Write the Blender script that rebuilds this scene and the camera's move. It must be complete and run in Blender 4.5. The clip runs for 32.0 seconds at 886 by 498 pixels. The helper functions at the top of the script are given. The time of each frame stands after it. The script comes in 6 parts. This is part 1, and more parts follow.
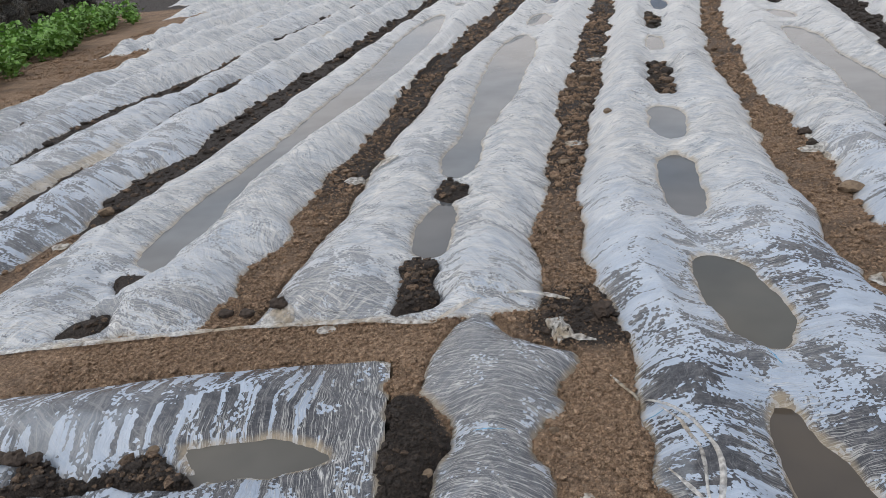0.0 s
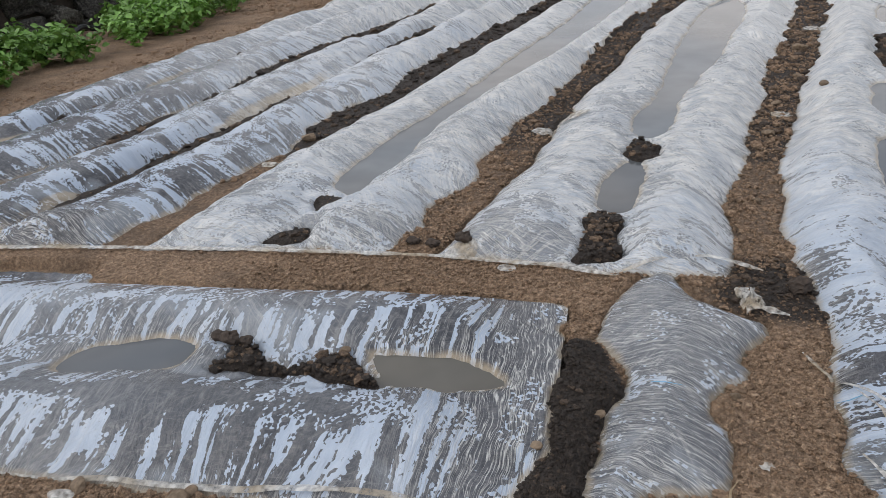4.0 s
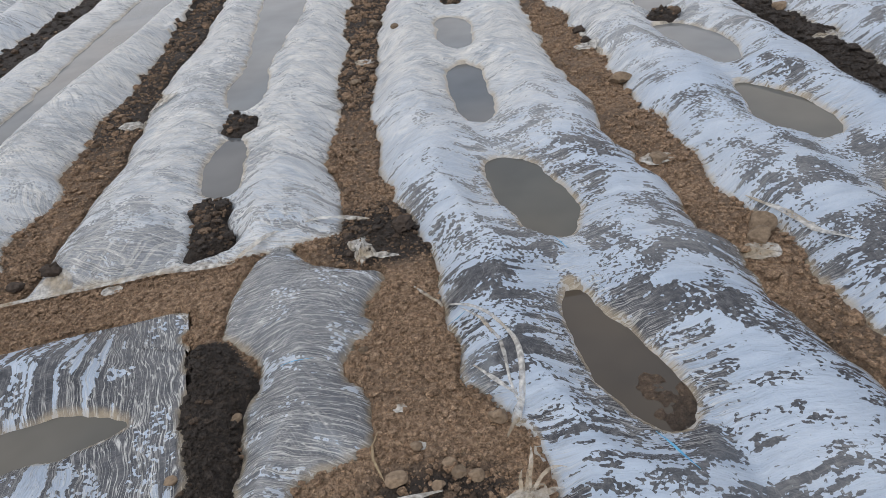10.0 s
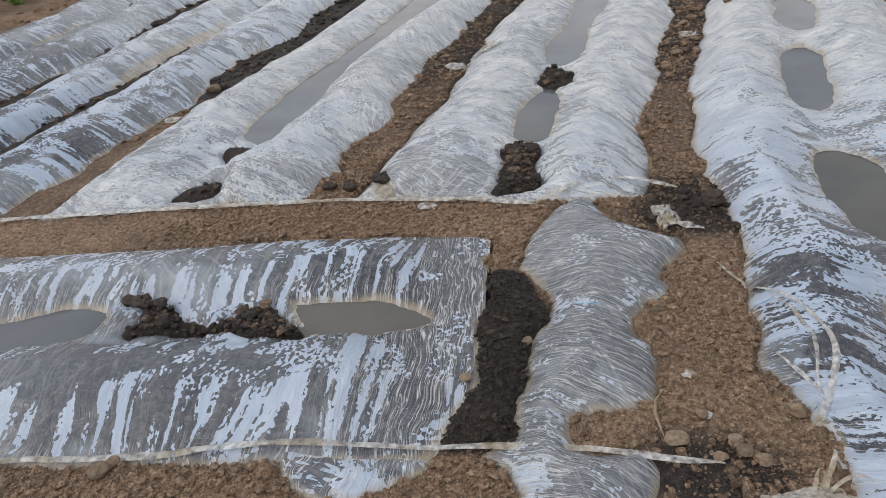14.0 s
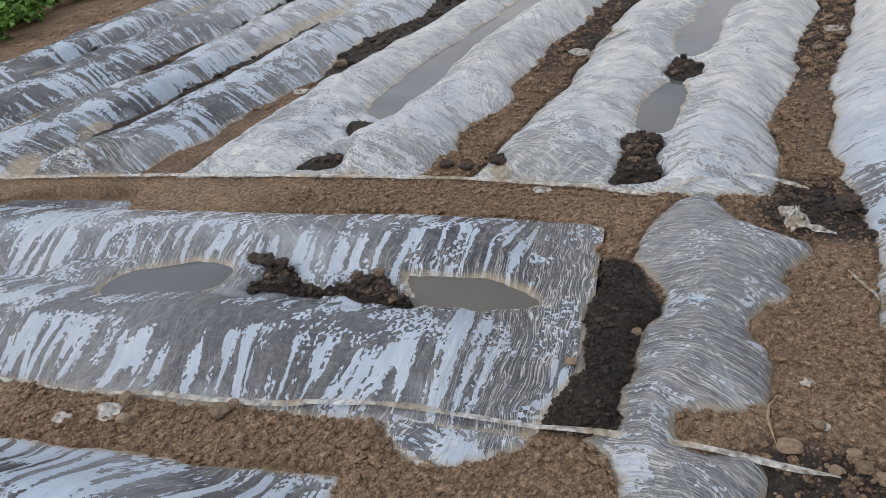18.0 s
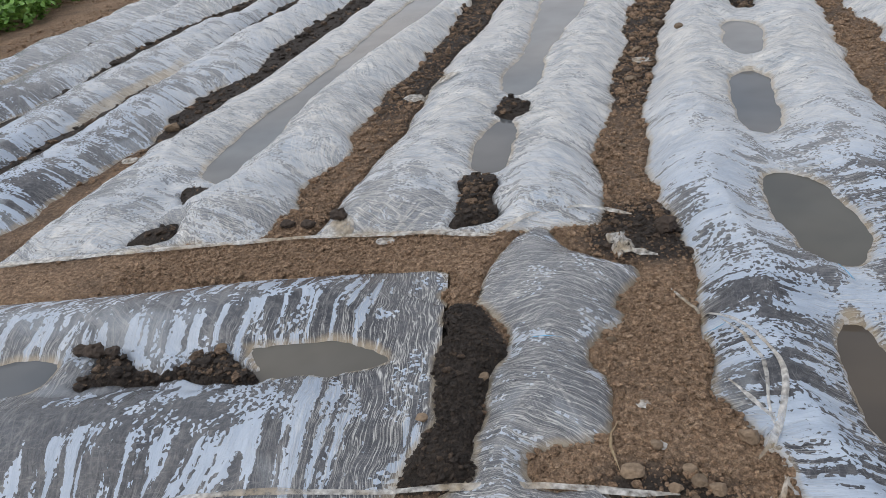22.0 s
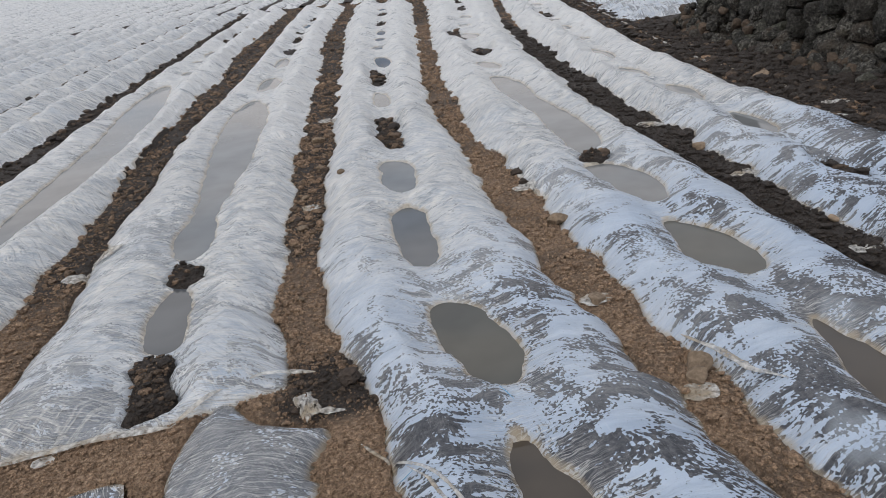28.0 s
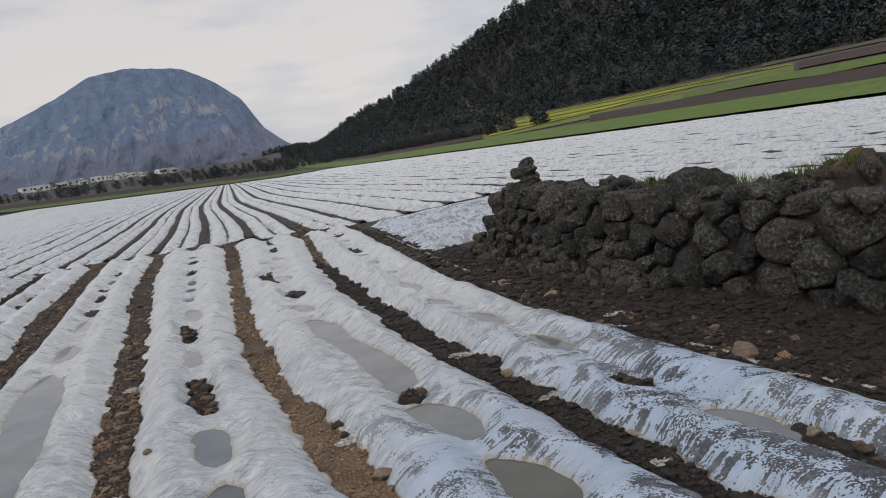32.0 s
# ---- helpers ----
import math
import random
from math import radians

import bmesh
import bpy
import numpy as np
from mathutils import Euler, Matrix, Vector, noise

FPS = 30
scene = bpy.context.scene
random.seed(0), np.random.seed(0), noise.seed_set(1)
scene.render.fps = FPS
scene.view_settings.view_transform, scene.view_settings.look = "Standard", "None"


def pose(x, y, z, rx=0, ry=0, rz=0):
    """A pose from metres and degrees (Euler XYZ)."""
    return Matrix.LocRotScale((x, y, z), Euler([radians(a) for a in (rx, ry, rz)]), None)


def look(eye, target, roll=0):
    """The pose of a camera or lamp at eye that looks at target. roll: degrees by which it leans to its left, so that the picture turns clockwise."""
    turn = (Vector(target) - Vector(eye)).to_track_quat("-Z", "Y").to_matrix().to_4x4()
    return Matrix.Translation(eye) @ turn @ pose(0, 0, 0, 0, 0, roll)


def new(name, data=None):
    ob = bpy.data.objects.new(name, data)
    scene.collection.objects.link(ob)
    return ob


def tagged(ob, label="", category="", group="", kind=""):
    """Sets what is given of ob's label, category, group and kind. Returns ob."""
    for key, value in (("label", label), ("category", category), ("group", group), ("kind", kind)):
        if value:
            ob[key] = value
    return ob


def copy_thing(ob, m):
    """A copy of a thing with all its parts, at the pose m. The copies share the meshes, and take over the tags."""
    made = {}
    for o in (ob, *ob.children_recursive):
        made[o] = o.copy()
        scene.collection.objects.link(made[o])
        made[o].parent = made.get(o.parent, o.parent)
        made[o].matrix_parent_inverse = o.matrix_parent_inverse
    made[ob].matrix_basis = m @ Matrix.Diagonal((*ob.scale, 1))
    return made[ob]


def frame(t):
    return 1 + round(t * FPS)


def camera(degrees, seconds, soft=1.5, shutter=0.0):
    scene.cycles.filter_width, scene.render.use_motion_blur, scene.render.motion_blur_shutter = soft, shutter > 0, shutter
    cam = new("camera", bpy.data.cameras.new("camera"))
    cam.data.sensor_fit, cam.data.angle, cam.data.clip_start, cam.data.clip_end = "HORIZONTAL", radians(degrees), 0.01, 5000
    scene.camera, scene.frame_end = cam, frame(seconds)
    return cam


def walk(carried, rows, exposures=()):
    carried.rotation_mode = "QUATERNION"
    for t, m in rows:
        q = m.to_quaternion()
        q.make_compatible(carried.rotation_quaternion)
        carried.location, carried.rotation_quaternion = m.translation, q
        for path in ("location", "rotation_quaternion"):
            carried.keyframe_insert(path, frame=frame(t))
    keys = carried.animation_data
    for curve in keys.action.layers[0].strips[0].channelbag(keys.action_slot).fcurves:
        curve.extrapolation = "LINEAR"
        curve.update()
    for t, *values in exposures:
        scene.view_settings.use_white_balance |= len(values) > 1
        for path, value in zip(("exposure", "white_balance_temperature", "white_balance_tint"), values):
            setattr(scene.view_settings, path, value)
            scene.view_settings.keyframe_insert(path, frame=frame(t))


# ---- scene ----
cam = camera(64.3, 32.0, 0.8)
PATH = [
    (0, (0.362, 0.318, 1.425), (-0.146, 2.043, 0.549), -6.6),
    (0.5, (0.358, 0.315, 1.415), (-0.173, 2.023, 0.52), -6.7),
    (1, (0.347, 0.313, 1.394), (-0.223, 1.996, 0.477), -6.8),
    (1.5, (0.326, 0.299, 1.389), (-0.307, 1.955, 0.464), -6.8),
    (2, (0.308, 0.276, 1.392), (-0.412, 1.898, 0.471), -6.9),
    (2.5, (0.297, 0.243, 1.397), (-0.512, 1.825, 0.479), -6.9),
    (4.5, (0.269, 0.202, 1.377), (-0.639, 1.723, 0.448), -5.6),
    (5, (0.286, 0.247, 1.362), (-0.524, 1.817, 0.425), -5.7),
    (5.5, (0.322, 0.299, 1.361), (-0.283, 1.938, 0.388), -5.7),
    (6, (0.396, 0.36, 1.344), (0.021, 2.044, 0.332), -5.8),
    (6.5, (0.468, 0.396, 1.351), (0.287, 2.086, 0.297), -5.8),
    (7, (0.511, 0.403, 1.338), (0.448, 2.085, 0.257), -6.0),
    (7.5, (0.51, 0.396, 1.335), (0.511, 2.06, 0.225), -6.0),
    (8, (0.496, 0.389, 1.325), (0.525, 2.043, 0.2), -6.1),
    (8.5, (0.499, 0.385, 1.328), (0.528, 2.03, 0.191), -6.5),
    (9, (0.491, 0.379, 1.323), (0.5, 2.028, 0.19), -6.8),
    (9.5, (0.474, 0.374, 1.338), (0.452, 2.032, 0.22), -7.1),
    (10, (0.47, 0.369, 1.354), (0.424, 2.043, 0.26), -7.5),
    (10.5, (0.468, 0.366, 1.356), (0.417, 2.048, 0.276), -7.9),
    (11, (0.488, 0.361, 1.347), (0.419, 2.038, 0.258), -8.3),
    (11.5, (0.476, 0.357, 1.326), (0.366, 2.026, 0.23), -8.3),
    (12, (0.442, 0.345, 1.331), (0.247, 2.007, 0.236), -8.1),
    (12.5, (0.398, 0.329, 1.337), (0.079, 1.978, 0.25), -7.8),
    (13, (0.361, 0.292, 1.346), (-0.104, 1.908, 0.262), -7.8),
    (13.5, (0.323, 0.259, 1.337), (-0.272, 1.835, 0.258), -7.6),
    (14, (0.295, 0.246, 1.334), (-0.417, 1.775, 0.259), -7.7),
    (14.5, (0.277, 0.234, 1.337), (-0.531, 1.721, 0.271), -8.1),
    (15, (0.266, 0.216, 1.341), (-0.613, 1.67, 0.286), -8.3),
    (15.5, (0.264, 0.207, 1.343), (-0.656, 1.639, 0.293), -8.5),
    (17.5, (0.272, 0.204, 1.335), (-0.693, 1.591, 0.264), -8.5),
    (18, (0.273, 0.2, 1.334), (-0.688, 1.587, 0.259), -8.2),
    (18.5, (0.266, 0.191, 1.334), (-0.676, 1.588, 0.256), -7.7),
    (19, (0.275, 0.212, 1.33), (-0.629, 1.63, 0.248), -7.6),
    (19.5, (0.294, 0.23, 1.329), (-0.589, 1.664, 0.25), -7.8),
    (20, (0.29, 0.215, 1.337), (-0.591, 1.657, 0.267), -7.9),
    (20.5, (0.281, 0.211, 1.34), (-0.586, 1.667, 0.277), -7.8),
    (21, (0.284, 0.232, 1.34), (-0.525, 1.73, 0.291), -7.8),
    (21.5, (0.323, 0.269, 1.355), (-0.408, 1.817, 0.321), -8.1),
    (22, (0.354, 0.291, 1.357), (-0.301, 1.878, 0.331), -8.5),
    (22.5, (0.368, 0.3, 1.354), (-0.225, 1.909, 0.325), -8.7),
    (23, (0.38, 0.313, 1.35), (-0.163, 1.933, 0.31), -8.9),
    (23.5, (0.384, 0.323, 1.348), (-0.132, 1.946, 0.299), -9.1),
    (24, (0.383, 0.33, 1.343), (-0.118, 1.957, 0.293), -9.2),
    (24.5, (0.384, 0.333, 1.342), (-0.114, 1.964, 0.297), -9.1),
    (26.5, (0.439, 0.342, 1.397), (0.195, 2.09, 0.457), -7.3),
    (27, (0.483, 0.356, 1.409), (0.381, 2.139, 0.51), -7.0),
    (27.5, (0.509, 0.368, 1.439), (0.509, 2.175, 0.582), -7.1),
    (28, (0.519, 0.382, 1.456), (0.646, 2.207, 0.648), -7.0),
    (28.5, (0.541, 0.392, 1.474), (0.89, 2.207, 0.709), -6.8),
    (29, (0.615, 0.375, 1.503), (1.194, 2.145, 0.773), -7.0),
    (29.5, (0.663, 0.369, 1.514), (1.403, 2.097, 0.83), -7.9),
    (30, (0.674, 0.373, 1.527), (1.477, 2.104, 0.929), -9.3),
    (30.5, (0.67, 0.368, 1.579), (1.461, 2.136, 1.081), -10.2),
    (31, (0.658, 0.367, 1.634), (1.417, 2.172, 1.227), -10.4),
    (31.5, (0.642, 0.366, 1.635), (1.361, 2.201, 1.299), -10.2),
    (32, (0.637, 0.359, 1.641), (1.334, 2.211, 1.35), -9.9),
]
walk(cam, [(t, look(e, g, r)) for t, e, g, r in PATH], [(0, 0.32), (26, 0.32), (28.5, 0.2), (30, 0.16), (31, 0.02), (32, -0.06)])

# A flooded field of film-covered ridges, standing still. x: across the rows, y: along them, z: up from the field.

# ---- world, sun ----
world = bpy.data.worlds.new("world")
scene.world = world
world.use_nodes = True
wn, wl = world.node_tree.nodes, world.node_tree.links
sky = wn.new("ShaderNodeTexSky")
sky.sky_type = "NISHITA"
sky.sun_disc = False
sky.sun_elevation, sky.sun_rotation = radians(46), radians(228)
sky_scale = wn.new("ShaderNodeVectorMath")
sky_scale.operation = "SCALE"
sky_scale.inputs["Scale"].default_value = 0.1
wl.new(sky.outputs[0], sky_scale.inputs[0])
wtc = wn.new("ShaderNodeTexCoord")
wmap = wn.new("ShaderNodeMapping")
wmap.inputs["Scale"].default_value = (1.0, 1.0, 4.5)
wl.new(wtc.outputs["Generated"], wmap.inputs[0])
wnoise = wn.new("ShaderNodeTexNoise")
wnoise.inputs["Scale"].default_value = 2.3
wnoise.inputs["Detail"].default_value = 6
wnoise.inputs["Roughness"].default_value = 0.55
wl.new(wmap.outputs[0], wnoise.inputs["Vector"])
wramp = wn.new("ShaderNodeValToRGB")
wramp.color_ramp.elements[0].position, wramp.color_ramp.elements[0].color = 0.36, (0.45, 0.52, 0.62, 1)
wramp.color_ramp.elements[1].position, wramp.color_ramp.elements[1].color = 0.56, (0.75, 0.735, 0.73, 1)
wl.new(wnoise.outputs["Fac"], wramp.inputs[0])
wmix = wn.new("ShaderNodeMix")
wmix.data_type = "RGBA"
wmix.inputs["Factor"].default_value = 0.86
wl.new(sky_scale.outputs[0], wmix.inputs["A"])
wl.new(wramp.outputs[0], wmix.inputs["B"])
wsep = wn.new("ShaderNodeSeparateXYZ")
wl.new(wtc.outputs["Generated"], wsep.inputs[0])
wheight = wn.new("ShaderNodeValToRGB")
wheight.color_ramp.elements[0].position, wheight.color_ramp.elements[0].color = 0.0, (1.06, 1.0, 0.97, 1)
wheight.color_ramp.elements[1].position, wheight.color_ramp.elements[1].color = 0.75, (0.985, 0.985, 1.0, 1)
wl.new(wsep.outputs["Z"], wheight.inputs[0])
wtint = wn.new("ShaderNodeMix")
wtint.data_type, wtint.blend_type = "RGBA", "MULTIPLY"
wtint.inputs["Factor"].default_value = 1.0
wl.new(wmix.outputs["Result"], wtint.inputs["A"])
wl.new(wheight.outputs[0], wtint.inputs["B"])
wl.new(wtint.outputs["Result"], wn["Background"].inputs["Color"])
wn["Background"].inputs["Strength"].default_value = 1.0

sun = new("sun", bpy.data.lights.new("sun", "SUN"))
sun.data.energy, sun.data.angle, sun.data.color = 0.75, radians(25), (1.0, 0.96, 0.9)
sun.matrix_world = look((-30, -27, 42), (0, 0, 0))


# ---- small numeric helpers ----
def lattice(i, j, seed):
    n = (i.astype(np.int64) * 374761393 + j.astype(np.int64) * 668265263 + seed * 982451653) & 0x7FFFFFFF
    n = ((n ^ (n >> 13)) * 1274126177) & 0x7FFFFFFF
    return ((n ^ (n >> 16)) & 0xFFFF) / 65535.0


def vnoise(x, y, seed=0):
    """Smooth value noise, 0 to 1."""
    i, j = np.floor(x), np.floor(y)
    fx, fy = x - i, y - j
    fx, fy = fx * fx * (3 - 2 * fx), fy * fy * (3 - 2 * fy)
    a, b = lattice(i, j, seed), lattice(i + 1, j, seed)
    c, d = lattice(i, j + 1, seed), lattice(i + 1, j + 1, seed)
    return (a * (1 - fx) + b * fx) * (1 - fy) + (c * (1 - fx) + d * fx) * fy


def fbm(x, y, octaves=4, seed=0):
    total, amp, norm = 0, 1.0, 0
    for o in range(octaves):
        total = total + amp * vnoise(x * 2 ** o, y * 2 ** o, seed + o)
        norm += amp
        amp *= 0.5
    return total / norm - 0.5


def smooth(a, b, v):
    s = np.clip((v - a) / (b - a), 0, 1)
    return s * s * (3 - 2 * s)


def round_off(poly, times=2):
    p = np.array(poly, float)
    for _ in range(times):
        q = np.roll(p, -1, axis=0)
        p = np.stack([0.75 * p + 0.25 * q, 0.25 * p + 0.75 * q], 1).reshape(-1, 2)
    return p


def poly_distance(x, y, poly, reach=0.4):
    """Signed distance to a closed outline, negative inside; reach outside its bounds."""
    out = np.full(x.shape, reach)
    lo, hi = poly.min(0) - reach, poly.max(0) + reach
    m = (x > lo[0]) & (x < hi[0]) & (y > lo[1]) & (y < hi[1])
    px, py = x[m], y[m]
    d = np.full(px.shape, 1e9)
    inside = np.zeros(px.shape, bool)
    for (ax, ay), (bx, by) in zip(poly, np.roll(poly, -1, axis=0)):
        ex, ey = bx - ax, by - ay
        t = np.clip(((px - ax) * ex + (py - ay) * ey) / (ex * ex + ey * ey + 1e-12), 0, 1)
        d = np.minimum(d, (px - ax - t * ex) ** 2 + (py - ay - t * ey) ** 2)
        cross = (ay > py) != (by > py)
        with np.errstate(divide="ignore", invalid="ignore"):
            xc = ax + (py - ay) * ex / (ey if ey else 1e-12)
        inside ^= cross & (px < xc)
    d = np.sqrt(d)
    out[m] = np.minimum(np.where(inside, -d, d), reach)
    return out


# ---- plan of the field ----
# edges of the film sheets along the rows, from near to far: (x, y)
EDGES = {
    "d_left": [(-5.30, 1.2), (-5.40, 3.19), (-5.44, 3.72), (-5.50, 4.33), (-5.57, 5.29), (-5.64, 6.21), (-5.66, 7.71), (-5.75, 21)],
    "d_right": [(-4.10, 1.2), (-4.05, 2.35), (-3.96, 2.67), (-4.01, 3.14), (-4.06, 3.85), (-4.12, 4.32), (-4.30, 5.33), (-4.33, 6.04), (-4.25, 6.4), (-4.22, 7.05), (-4.3, 21)],
    "c_left": [(-3.95, 1.2), (-3.86, 2.23), (-3.80, 2.52), (-3.78, 2.87), (-3.84, 3.49), (-3.94, 4.18), (-4.00, 4.78), (-4.03, 5.71), (-3.90, 6.09), (-4.00, 7.05), (-4.05, 21)],
    "c_right": [(-2.65, 1.2), (-2.65, 2.04), (-2.69, 2.19), (-2.59, 2.40), (-2.65, 2.64), (-2.64, 2.94), (-2.60, 3.29), (-2.71, 3.64), (-2.77, 3.99), (-2.67, 4.58), (-2.80, 5.24), (-2.85, 8), (-2.9, 21)],
    "b_left": [(-2.42, 1.2), (-2.42, 2.18), (-2.40, 2.35), (-2.41, 2.56), (-2.45, 2.82), (-2.46, 3.18), (-2.47, 3.58), (-2.45, 3.88), (-2.46, 4.47), (-2.50, 5.02), (-2.62, 8), (-2.6, 21)],
    "b_right": [(-1.3, 1.2), (-1.31, 2.55), (-1.25, 2.63), (-1.33, 2.80), (-1.29, 3.24), (-1.35, 3.39), (-1.38, 3.68), (-1.41, 3.97), (-1.40, 4.92), (-1.45, 5.46), (-1.50, 5.95), (-1.54, 7.12), (-1.54, 8.07), (-1.60, 9.18), (-1.48, 10.01), (-1.64, 12.14), (-1.63, 14.26), (-1.52, 18.34)],
    "a_left": [(-1.05, 1.2), (-1.06, 2.67), (-1.06, 2.85), (-1.09, 3.14), (-1.09, 3.38), (-1.11, 3.86), (-1.14, 4.22), (-1.18, 4.49), (-1.20, 5.00), (-1.19, 5.46), (-1.24, 6.05), (-1.26, 6.58), (-1.30, 7.20), (-1.27, 7.90), (-1.23, 9.09), (-1.16, 11.17), (-1.18, 13.78), (-1.14, 17.85)],
    "a_right": [(0.04, 1.2), (0.03, 2.69), (0.01, 2.82), (-0.02, 3.10), (-0.06, 3.44), (-0.07, 3.76), (-0.10, 4.53), (-0.15, 5.52), (-0.13, 6.54), (-0.17, 7.75), (-0.13, 9.40), (-0.21, 13), (-0.15, 15.47), (0.1, 20)],
    "e_left": [(0.66, 0.2), (0.64, 1.2), (0.61, 1.43), (0.59, 1.55), (0.54, 1.68), (0.46, 1.75), (0.43, 1.90), (0.40, 2.05), (0.39, 2.30), (0.38, 2.44), (0.34, 2.55), (0.27, 2.72), (0.22, 2.82), (0.21, 2.95), (0.15, 3.31), (0.13, 3.62), (0.12, 3.99), (0.12, 5.39), (0.11, 7.30), (0.13, 8.82), (0.16, 15.0), (0.4, 20)],
    "e_right": [(1.58, 0.2), (1.52, 1.3), (1.47, 1.55), (1.41, 1.78), (1.36, 1.96), (1.35, 2.15), (1.37, 2.25), (1.29, 2.32), (1.26, 2.50), (1.26, 2.75), (1.24, 2.92), (1.20, 3.20), (1.17, 3.45), (1.16, 3.70), (1.10, 4.12), (1.12, 4.53), (1.07, 4.92), (1.10, 5.49), (1.06, 6.05), (1.04, 7.50), (1.14, 9.23), (1.38, 12.63), (1.75, 18)],
    "f_left": [(1.78, 0.2), (1.68, 1.3), (1.60, 1.70), (1.57, 1.85), (1.54, 2.05), (1.57, 2.18), (1.53, 2.33), (1.49, 2.52), (1.47, 2.80), (1.43, 3.10), (1.41, 3.30), (1.39, 3.50), (1.40, 3.81), (1.37, 4.20), (1.34, 4.79), (1.30, 5.30), (1.23, 5.95), (1.29, 7.94), (1.38, 9.48), (1.58, 12.40), (2.05, 18)],
    "f_right": [(2.5, 0.2), (2.45, 1.9), (2.42, 2.46), (2.44, 2.68), (2.44, 2.95), (2.40, 3.22), (2.38, 3.41), (2.39, 3.79), (2.38, 4.16), (2.40, 4.39), (2.36, 4.82), (2.32, 5.31), (2.34, 5.88), (2.35, 6.71), (2.40, 7.26), (2.46, 8.52), (2.50, 9.44), (2.74, 11.87), (3.45, 17)],
    "g_left": [(2.78, 0.2), (2.72, 1.8), (2.69, 2.26), (2.62, 2.58), (2.60, 2.89), (2.63, 3.30), (2.59, 3.55), (2.60, 3.84), (2.65, 4.16), (2.57, 4.57), (2.64, 5.04), (2.61, 5.61), (2.62, 6.39), (2.65, 7.23), (2.72, 8.51), (2.79, 9.71), (2.92, 11.65), (3.6, 17)],
    "g_right": [(3.75, 0.2), (3.70, 2.2), (3.68, 2.62), (3.65, 2.98), (3.66, 3.36), (3.60, 3.74), (3.60, 4.28), (3.60, 4.96), (3.56, 5.76), (3.62, 6.96), (3.60, 7.90), (3.96, 10.80), (4.6, 16)],
}
EDGES["h_left"], EDGES["h_right"] = [(-6.75, 8.4), (-6.9, 11), (-7.0, 22)], [(-5.85, 8.4), (-5.9, 22)]
EDGES["i_left"], EDGES["i_right"] = [(-8.2, 11), (-8.3, 22)], [(-7.2, 11), (-7.2, 22)]
EDGES["j_left"], EDGES["j_right"] = [(-9.5, 11), (-9.6, 22)], [(-8.5, 11), (-8.5, 22)]
SHEETS = "dcbaefghij"
LATE_START = {"h": 8.7, "i": 12.5, "j": 14.6}
CA, SA = math.cos(radians(16)), math.sin(radians(16))    # the headland ridges lie 16 degrees off square


def edge_x(name, y):
    p = np.array(EDGES[name])
    w = 0.11 * fbm(y * 3.4, y * 0 + len(name) * 3.1 + ord(name[0]), 4, ord(name[2])) * smooth(-1.0, 3.0, y)
    return np.interp(y, p[:, 1], p[:, 0]) + w


def row_near(x):
    """Where the rows end at the headland; the three on the far side of the soil run on."""
    return np.where(x < 0.10, np.interp(x, [-6.0, -4.4, -3.2, -2.34, -1.53, -1.04, -0.57, -0.33, 0.1], [0.84, 1.36, 1.76, 2.06, 2.28, 2.41, 2.48, 2.50, 2.62]), 0.0)


def row_far(x):
    return np.interp(x, [-12, -9, -6.4, -3.5, -1.3, 0.86, 3.6, 4.7], [20, 21, 21.9, 22.6, 21.4, 20.2, 17.8, 17.5])


